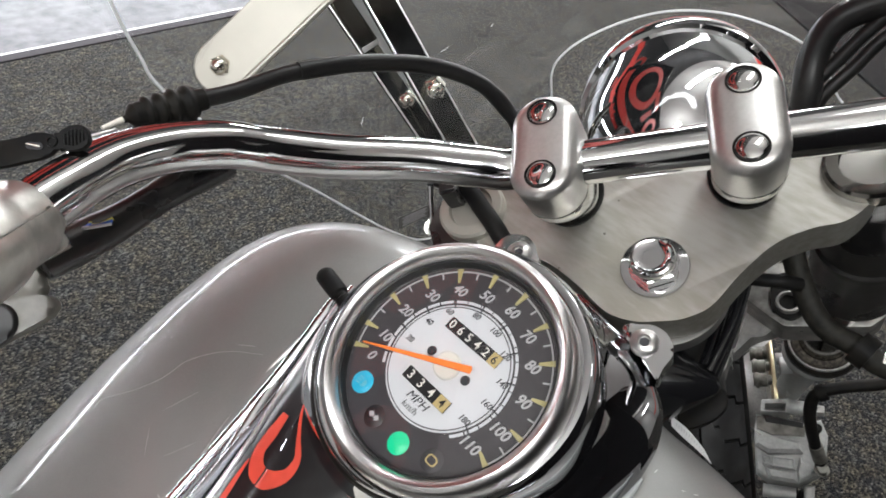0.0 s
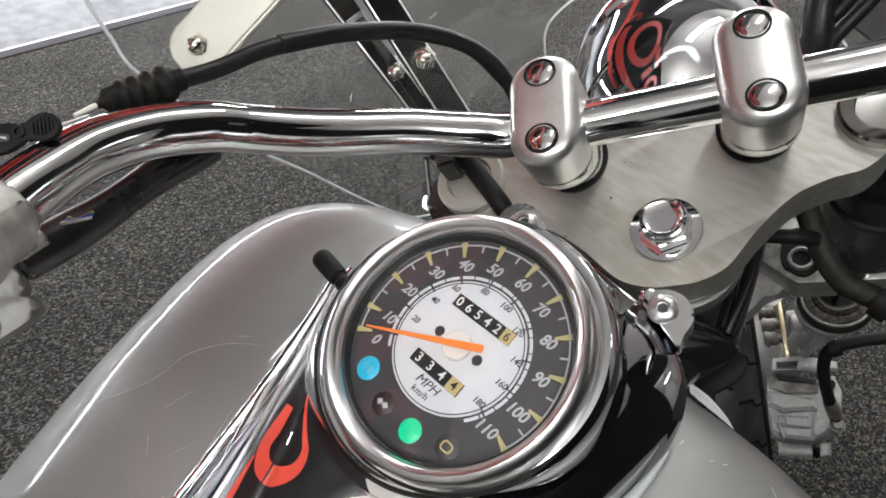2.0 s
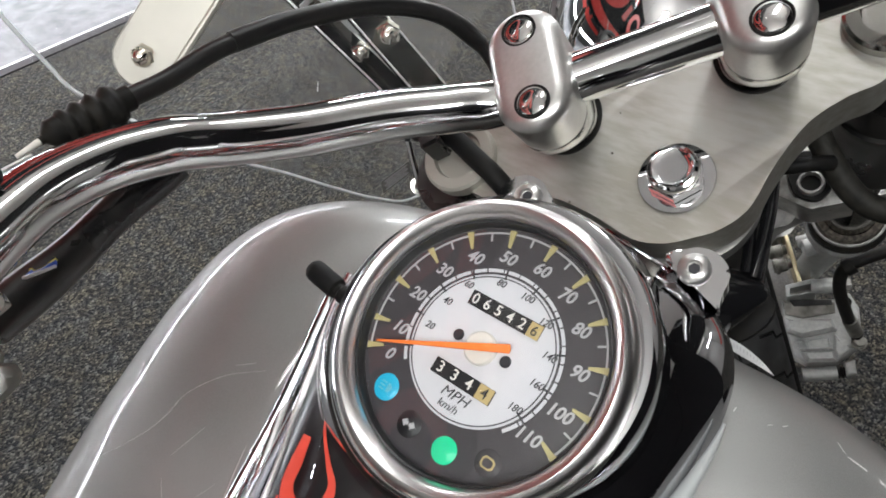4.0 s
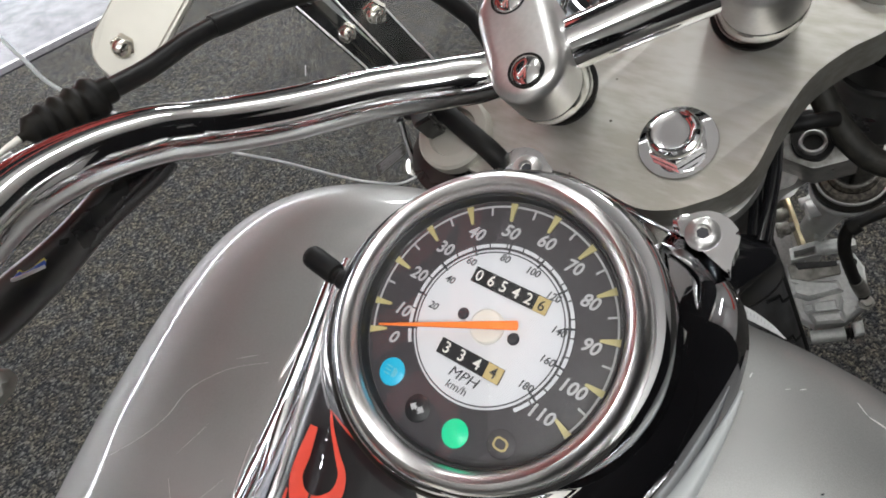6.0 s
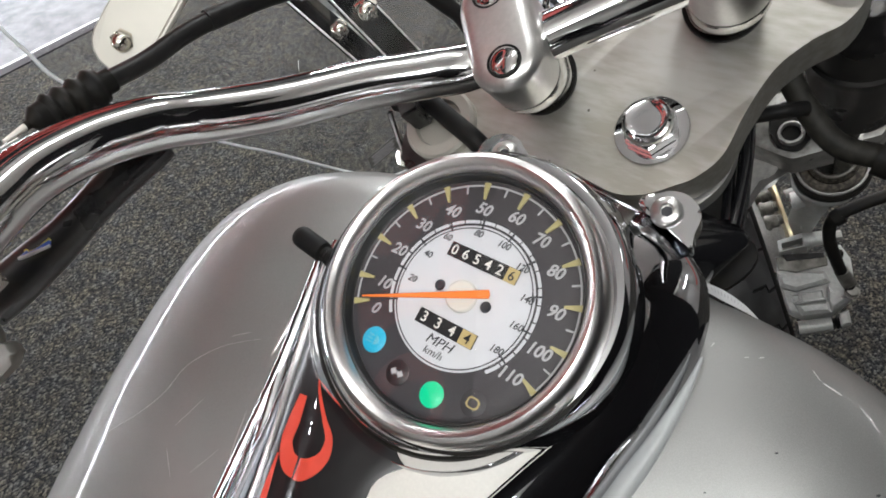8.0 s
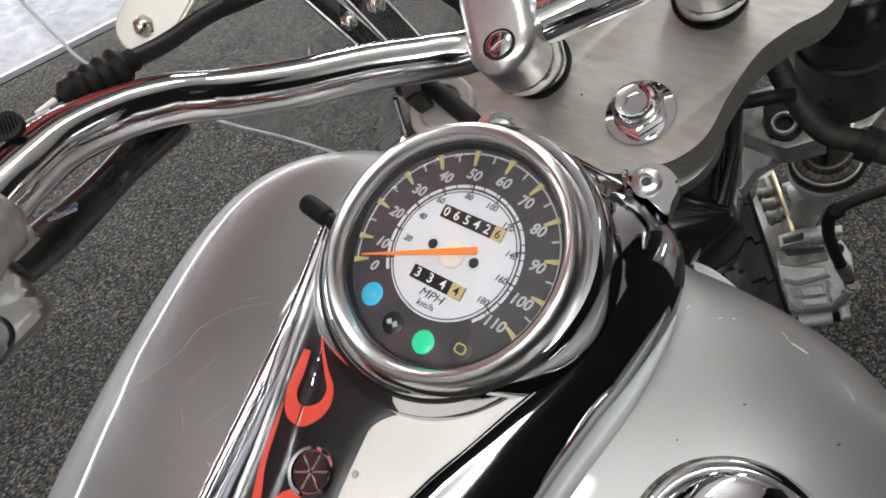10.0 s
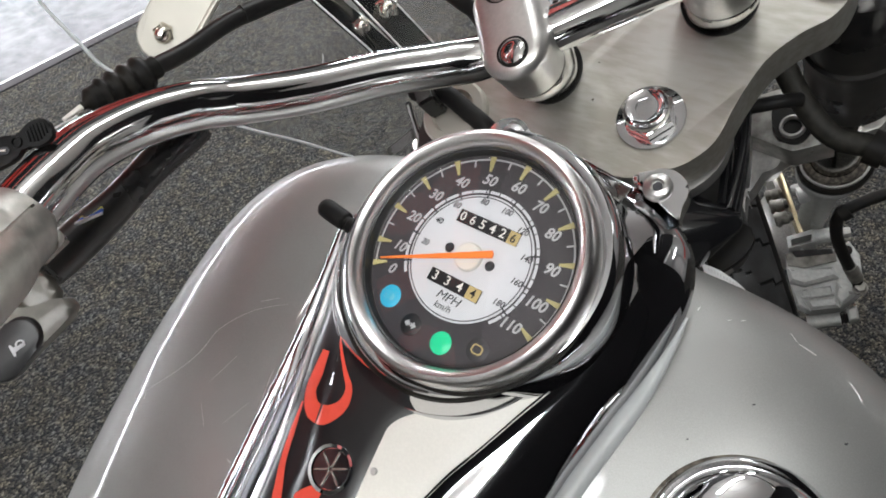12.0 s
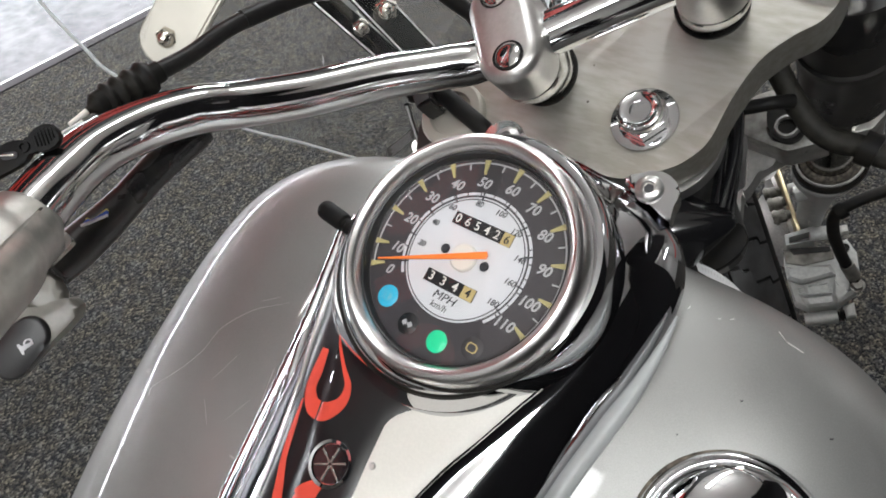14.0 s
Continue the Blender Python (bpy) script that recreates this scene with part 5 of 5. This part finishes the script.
def screen_brackets():
    rear = (0.12, -0.86, 0.48)
    bm, m = flat_bar((-0.2215, 0.0905, 0.117), (-0.166, 0.140, 0.121), 0.030, 0.0025, (0.36, -0.62, 0.70))
    b = part("screen_bracket", bm, NICKEL, bike, "nickel-plated windscreen bracket", STEER @ m)
    part("bracket_lip", flat_bar((0.0135, 0.0, 0.001), (0.0135, 0.075, 0.001), 0.0035, 0.004, (0, 0, 1))[0], NICKEL, b, "", STEER @ m @ pose(0.0145, 0, 0.001))
    acorn(b, (-0.2215, 0.0940, 0.1165), rear, 0.0058, BRASSY)
    bars = []
    for low, high, width in (((-0.1759, 0.161, -0.092), (-0.2437, 0.2656, 0.0405), 0.0205), ((-0.1564, 0.1639, -0.1005), (-0.2158, 0.2819, 0.0303), 0.0280)):
        bm, m = flat_bar(low, high, width, 0.004, (0.75, -0.2, 0.55))
        # the bar's face is coloured dark to imitate the carpet it mirrors
        owner = part("lamp_bracket", bm, DARKMIRROR, bike, "chrome lamp bracket with a dark reflection in its colour and polished edges", STEER @ m)
        ln = (Vector(high) - Vector(low)).length
        for side in (-1, 1):
            part("bright_edge", tube([(side * width * 0.48, 0.0, 0.002), (side * width * 0.48, ln, 0.002)], 0.0008, 8, 1, False), SOFTCHROME, owner, "polished edge", STEER @ m)
        bars.append((owner, m, ln))
    (one, m1, l1), (two, m2, l2) = bars
    # raised upper half of the slimmer bar, with a bright step
    part("raised_strip", block(0.0185, l1 * 0.42, 0.004, 0.0008, 1), DARKMIRROR, one, "", STEER @ m1 @ pose(0, l1 * 0.79, 0.0035))
    part("step_face", block(0.0175, 0.0045, 0.0012, 0.0003, 1), SOFTCHROME, one, "bright step", STEER @ m1 @ pose(0, l1 * 0.575, 0.0042, 28, 0, 0))
    # grey web between the two bars
    a, bq = m1 @ Vector((0.0102, l1 * 0.40, -0.001)), m1 @ Vector((0.0102, l1, -0.001))
    c, d = m2 @ Vector((-0.0142, l2 * 0.40, -0.001)), m2 @ Vector((-0.0142, l2, -0.001))
    down = Vector((0.0018, -0.0005, 0.0013))
    part("web", loft([[a, c, c - down, a - down], [bq, d, d - down, bq - down]]), TRIM, two, "grey web between the bars", STEER)
    acorn(two, (-0.1725, 0.2075, -0.0600), rear, 0.0098, BRASSY)
    acorn(one, (-0.188, 0.186, -0.043), rear, 0.0070, BRASSY)


def left_switchgear():
    axis = (0.285, -0.755, 0.591)
    at = STEER @ place(-0.2030, -0.0549, 0.2007, axis)
    col = lathe([(0.0114, -0.0050), (0.0124, -0.0048), (0.0130, -0.0036), (0.0131, 0.002), (0.0120, 0.003), (0.0120, 0.075), (0, 0.075)], 48)
    g = part("clutch_perch", col, CLEARCOAT, bike, "silver clutch lever perch clamped on the bar", at)
    ax = Vector(axis).normalized()
    toward = Vector((0.94, 0.35, 0.0))
    toward = (toward - ax * toward.dot(ax)).normalized()
    side = toward.cross(ax)
    frame_at = Matrix((side, toward, Vector(axis).normalized())).transposed().to_4x4()
    frame_at.translation = Vector((-0.2030, -0.0549, 0.2007))
    for s, name in ((1, "lower_clamp"), (-1, "upper_clamp")):
        rr = []
        for r, z in ((0.0122, 0.0004), (0.0142, 0.0008), (0.0152, 0.0018), (0.0157, 0.0035), (0.0158, 0.0150), (0.0164, 0.0190), (0.0176, 0.0235), (0.0182, 0.0290), (0.0182, 0.075)):
            edge = [(s * (0.0005 + r * math.sin(radians(a))), -r * math.cos(radians(a)) * 0.95, z) for a in np.linspace(0, 180, 19)]
            rr.append(edge + [(s * 0.0005, 0.0118, z), (s * 0.0005, -0.0118, z)])
        part(name, loft(rr), CLEARCOAT, g, "", STEER @ frame_at)
    n = (0.3934, -0.3511, 0.8497)
    u = (0.8731, -0.1468, -0.4649)
    v = (0.288, 0.9247, 0.2488)
    face = lambda p: STEER @ Matrix(((u[0], v[0], n[0], p[0]), (u[1], v[1], n[1], p[1]), (u[2], v[2], n[2], p[2]), (0, 0, 0, 1)))
    lug = slab(stadium(0.007, 0.012, 8), 0.0, 0.006, 0.0015, 2)
    part("perch_lug", lug, CLEARCOAT, g, "", STEER @ frame_at @ pose(0.0125, 0.002, -0.003))
    bolt_at = STEER @ place(-0.2075, -0.0600, 0.1870, (-0.72, -0.62, 0.25))
    part("perch_bolt", slab([(0.0048 * math.cos(math.pi * k / 3), 0.0048 * math.sin(math.pi * k / 3)) for k in range(6)], -0.009, 0.004, 0.0012, 2), STEEL, g, "hexagon bolt", bolt_at, smooth=False)
    plate = slab(smooth2d([(0.0205, 0.0172), (0.0190, 0.0120), (0.0074, 0.0), (-0.0055, -0.0121), (-0.016, -0.0140), (-0.060, -0.0150), (-0.060, 0.0210), (-0.0125, 0.0194), (-0.004, 0.0162), (0.004, 0.0166), (0.0124, 0.0194), (0.0180, 0.0196)], 4), -0.007, 0.0, 0.0024, 3)
    h = part("switch_housing", plate, HOUSING, bike, "silver switch housing with a horn button", face((-0.2454, -0.0858, 0.1686)))
    back = slab(smooth2d([(0.0120, 0.0150), (0.0040, 0.000), (-0.0080, -0.0110), (-0.060, -0.012), (-0.060, 0.046), (-0.006, 0.034), (0.0085, 0.0270), (0.0120, 0.0210)], 4), -0.010, -0.0040, 0.0025, 3)
    part("housing_back", back, HOUSING, h, "", face((-0.2454, -0.0858, 0.1686)))
    part("horn_button", slab(stadium(0.0165, 0.0300, 12), -0.003, 0.0020, 0.0018, 3), PLASTIC, h, "black oval horn button", face((-0.2454, -0.0858, 0.1686)) @ pose(-0.0035, -0.0010, 0, 0, 0, -38))
    icon = join(slab([(-0.0034, -0.0022), (-0.0026, -0.0024), (-0.0020, -0.0010), (0.0030, -0.0006), (0.0030, 0.0006), (-0.0018, 0.0010), (-0.0024, 0.0026), (-0.0032, 0.0026)], 0.0021, 0.0024), loft([[(0.0012 + 0.0021 * math.cos(a) * q, 0.0010 + 0.0016 * math.sin(a) * q, z) for q, z in ((1, 0.0021), (0.62, 0.0021), (0.62, 0.0024), (1, 0.0024))] for a in np.linspace(0, 2 * math.pi, 17)], False))
    part("horn_sign", icon, WHITE, h, "white horn sign", face((-0.2454, -0.0858, 0.1686)) @ pose(0.0, 0.0, 0, 0, 0, 32), smooth=False)
    loom = tube([(-0.2382, -0.0537, 0.1655), (-0.2306, -0.0399, 0.1565), (-0.2205, -0.0244, 0.147), (-0.2103, -0.0055, 0.137), (-0.1990, 0.0110, 0.1280), (-0.1915, 0.0190, 0.1240)], lambda t: 0.0086 + 0.0008 * math.sin(9 * t), 20, 6)
    w = part("wiring_loom", loom, COVER, bike, "black sleeved wiring loom under the bar", STEER)
    for k, mat in enumerate((YELLOWWIRE, BLUEWIRE, BLUEWIRE, LABEL)):
        o = 0.0009 * k
        part("wire", tube([(-0.2168 + o, -0.0358 - o, 0.1650), (-0.2165, -0.0372 - o, 0.1648 + o), (-0.2130, -0.0362 - o, 0.1630 + o), (-0.2095, -0.0325 - o, 0.1607)], 0.0007, 8, 5), mat, w, "", STEER)
    # flat rubber strap with a ribbed paddle and a slotted link
    at = face((-0.1945, -0.0198, 0.2000)) @ pose(0, 0, 0, 0, 0, 28) @ Matrix.Scale(0.82, 4)
    paddle = slab(smooth2d([(0.0066, 0.0), (0.0052, 0.0046), (0.0, 0.0060), (-0.0052, 0.0048), (-0.0084, 0.0030), (-0.0110, 0.0042), (-0.0150, 0.0062), (-0.0260, 0.0056), (-0.0400, 0.0050), (-0.0400, -0.0056), (-0.0260, -0.0062), (-0.0150, -0.0062), (-0.0110, -0.0040), (-0.0084, -0.0030), (-0.0052, -0.0050), (0.0, -0.0060), (0.0052, -0.0046), (0.0066, 0.0)], 4)[:-1], -0.0040, 0.0, 0.0010, 2)
    strap = part("rubber_strap", paddle, RUBBER, bike, "black rubber strap on the clutch lever", at)
    part("slot", slab(stadium(0.0034, 0.0080, 8), 0.0002, 0.0008, 0.0002, 1), INK, strap, "dark slot", at @ pose(-0.0185, -0.0002, 0, 0, 0, 72))
    part("slot_bar", block(0.0070, 0.0014, 0.0010, 0.0004, 1), STEEL, strap, "metal tongue", at @ pose(-0.0190, 0.0002, 0.0010, 0, 0, -25))
    part("link_eye", lathe([(0.0016, 0.0), (0.0018, 0.0010), (0.0027, 0.0010), (0.0029, 0.0)], 20), RUBBER, strap, "", at @ pose(-0.0105, 0.0004, 0))
    for k in range(6):
        part("rib", block(0.0009, 0.0088 - abs(k - 2.5) * 0.0014, 0.0010, 0.0003, 1), RUBBER, strap, "", at @ pose(-0.0042 + 0.0017 * k, 0, 0.0004, 0, 0, -8))


def left_steering_bits():
    part("cable_strap", block(0.0115, 0.0125, 0.020, 0.0015, 2), PLASTIC, bike, "black cable strap under the bar", STEER @ pose(-0.1150, 0.0540, 0.0150, 0, 0, 8))
    part("harness", tube([(-0.1250, 0.0640, 0.016), (-0.1120, 0.0585, 0.0180), (-0.1040, 0.0530, 0.0150), (-0.0954, 0.0404, 0.0110), (-0.0863, 0.0263, 0.0075), (-0.0760, 0.0060, -0.006), (-0.066, -0.012, -0.03), (-0.05, -0.03, -0.07)], 0.0056, 16, 6), RUBBER, bike, "black wiring harness over the fork clamp", STEER)
    rod = part("signal_stay", tube([(-0.1475, 0.0844, -0.020), (-0.152, 0.076, -0.035), (-0.1562, 0.0674, -0.050)], 0.0022, 12, 4), CHROME, bike, "thin chrome stay", STEER)
    for k, (x, y, z) in enumerate(((-0.1562, 0.0674, -0.050), (-0.147, 0.064, -0.052), (-0.138, 0.060, -0.054))):
        part("stay_eye", lathe([(0.0035, -0.002), (0.0065, -0.002), (0.0065, 0.003), (0.0035, 0.003)], 20, True), STEEL, rod, "", STEER @ pose(x, y, z, 25, 30, 0))
    part("signal_bracket", slab(smooth2d([(-0.142, 0.082), (-0.145, 0.066), (-0.130, 0.052), (-0.112, 0.050), (-0.100, 0.060), (-0.115, 0.078)], 4), -0.045, -0.036, 0.003, 2), NICKEL, rod, "", STEER)


def right_hoses():
    for k, pts in enumerate((((0.078, 0.070, -0.02), (0.0821, 0.0866, 0.0095), (0.0873, 0.104, 0.0239), (0.0982, 0.1144, 0.0349), (0.1193, 0.1155, 0.0414), (0.16, 0.105, 0.05)), ((0.070, 0.07, -0.015), (0.078, 0.0862, 0.0086), (0.0973, 0.0994, 0.0221), (0.1191, 0.1105, 0.0369), (0.16, 0.12, 0.06)), ((0.080, 0.07, -0.02), (0.087, 0.085, 0.006), (0.105, 0.097, 0.018), (0.126, 0.108, 0.031), (0.17, 0.115, 0.05)))):
        part("control_cable", tube(pts, (0.0075, 0.0036, 0.0036)[k], 16, 6), CABLE, bike, "black throttle cable or brake hose", STEER)
    h = part("brake_hose", tube([(0.090, 0.085, -0.06), (0.080, 0.065, -0.074), (0.0754, 0.0492, -0.084), (0.0804, 0.0196, -0.0968), (0.089, -0.0006, -0.1034), (0.1053, -0.0132, -0.1052), (0.1174, -0.0251, -0.1068), (0.16, -0.04, -0.11)], 0.0070, 20, 6), DUSTY, bike, "thick dusty black hose", STEER)
    part("hose_collar", tube([(0.1040, -0.0122, -0.1051), (0.1110, -0.0190, -0.1058)], 0.0104, 20, 2), RUBBER, h, "", STEER)
    part("hose_end", tube([(0.1150, -0.0228, -0.1064), (0.140, -0.034, -0.108)], 0.0070, 20, 2), STEEL, h, "", STEER)
    for k, pts in enumerate((((0.036, 0.03, -0.055), (0.0335, 0.006, -0.066), (0.027, -0.015, -0.066), (0.019, -0.037, -0.060)), ((0.050, 0.03, -0.055), (0.046, 0.0145, -0.062), (0.0375, -0.009, -0.062), (0.022, -0.040, -0.060)), ((0.043, 0.03, -0.07), (0.040, 0.006, -0.078), (0.032, -0.016, -0.078), (0.020, -0.044, -0.075)))):
        part("control_cable", tube(pts, 0.0034 if k < 2 else 0.0045, 14, 6), GLOSSBLACK, bike, "black cable running past the steering head", STEER)
    part("cross_cable", tube([(0.040, 0.0215, -0.068), (0.0454, 0.0205, -0.068), (0.0558, 0.0182, -0.068), (0.0659, 0.0168, -0.069), (0.0760, 0.0170, -0.076)], 0.0042, 14, 5), RUBBER, bike, "short black cable", STEER)
    cone = lathe([(0, 0.0245), (0.0022, 0.0240), (0.0042, 0.0225), (0.0120, 0.0115), (0.0200, 0.0), (0.0270, -0.012), (0.0300, -0.026), (0.0300, -0.05), (0, -0.05)], 40)
    c = part("neck_cover", cone, GLOSSBLACK, bike, "glossy black steering neck cover", STEER @ place(0.0005, -0.0440, -0.0630, (0.88, -0.16, 0.16)) @ Matrix.Scale(1.12, 4))
    part("cover_flap", slab(smooth2d([(0.0000, -0.045), (0.0244, -0.0368), (0.0303, -0.0449), (0.0263, -0.0540), (0.0130, -0.0615), (0.0000, -0.0640)], 4), -0.106, -0.100, 0.002, 2), RUBBER, c, "", STEER)
    part("frame_neck", lathe([(0, -0.26), (0.030, -0.26), (0.030, -0.05), (0, -0.05)], 40), PLASTIC, bike, "black frame steering neck", STEER @ pose(0, 0.002, 0))
    upper = spline([(-0.0019, -0.0556, -0.078), (0.0089, -0.0641, -0.078), (0.0165, -0.0771, -0.078), (0.0188, -0.0874, -0.078)], 6)
    under = spline([(-0.0017, -0.0667, -0.078), (0.0051, -0.0740, -0.078), (0.0124, -0.0812, -0.078), (0.0184, -0.0876, -0.078)], 6)
    strip = loft([[a, b, b - Vector((0, 0, 0.0004)), a - Vector((0, 0, 0.0004))] for a, b in zip([a.lerp(b, 0.45) for a, b in zip(upper, under)], under)])
    lab = part("white_label", strip, LABEL, bike, "curved white paper label by the steering neck", STEER)
    for k in range(2, 14):
        p, q = upper[k], under[k]
        part("label_bar", tube([p.lerp(q, 0.60) + Vector((0, 0, 0.0003)), p.lerp(q, 0.80) + Vector((0.0004, 0, 0.0003))], 0.00025, 6, 1, False), PRINT, lab, "", STEER)


def clutch_cable():
    pts = [(-0.1914, 0.0343, 0.1519), (-0.1813, 0.0480, 0.1390), (-0.1633, 0.0650, 0.1265), (-0.1379, 0.0869, 0.1018), (-0.112, 0.1037, 0.0724), (-0.0921, 0.1113, 0.0416), (-0.0808, 0.1063, 0.0129), (-0.08, 0.09, -0.04), (-0.085, 0.06, -0.08)]
    c = part("clutch_cable", tube(pts, 0.0042, 16, 8), CABLE, bike, "black clutch cable", STEER)
    part("cable_sleeve", tube([(-0.1600, 0.0680, 0.1240), (-0.1379, 0.0869, 0.1018), (-0.112, 0.1037, 0.0724), (-0.0921, 0.1113, 0.0416), (-0.0808, 0.1063, 0.0129)], 0.0048, 16, 8), CABLE, c, "", STEER)
    boot = [(-0.1895, 0.0362, 0.1500), (-0.1960, 0.0290, 0.1565), (-0.2015, 0.0225, 0.1628), (-0.2060, 0.0165, 0.1685), (-0.2090, 0.0110, 0.1730)]
    def bellows(t):
        if t < 0.10:
            return 0.0052
        base = 0.0080 - 0.0026 * (t - 0.12)
        if t < 0.70:
            return base + 0.0008 * math.cos(2 * math.pi * (t - 0.18) * 6.6)
        return max(0.0018, base - 0.0006 - max(0.0, t - 0.82) * 0.030)
    part("cable_boot", tube(boot, bellows, 28, 28), RUBBER, c, "ribbed black rubber boot", STEER)
    part("adjuster", tube([(-0.2080, 0.0125, 0.1718), (-0.2118, 0.0030, 0.1786)], lambda t: 0.0015 - 0.0006 * t, 16, 6), HUB, c, "pale tapered cable end", STEER)
    part("inner_wire", tube([(-0.1985, -0.0026, 0.1815), (-0.2030, -0.0080, 0.1862), (-0.2070, -0.0130, 0.1905), (-0.2105, -0.0190, 0.1945)], 0.0010, 8, 6), SOFTCHROME, c, "bright braided wire", STEER)


fuel_tank()
tank_console()
speedometer()
handlebar()
triple_clamp()
riser(-0.0450)
riser(0.0490)
front_fork()
front_wheel()
brake_caliper()
headlight()
windscreen()
clutch_cable()
screen_brackets()
left_switchgear()
left_steering_bits()
right_hoses()
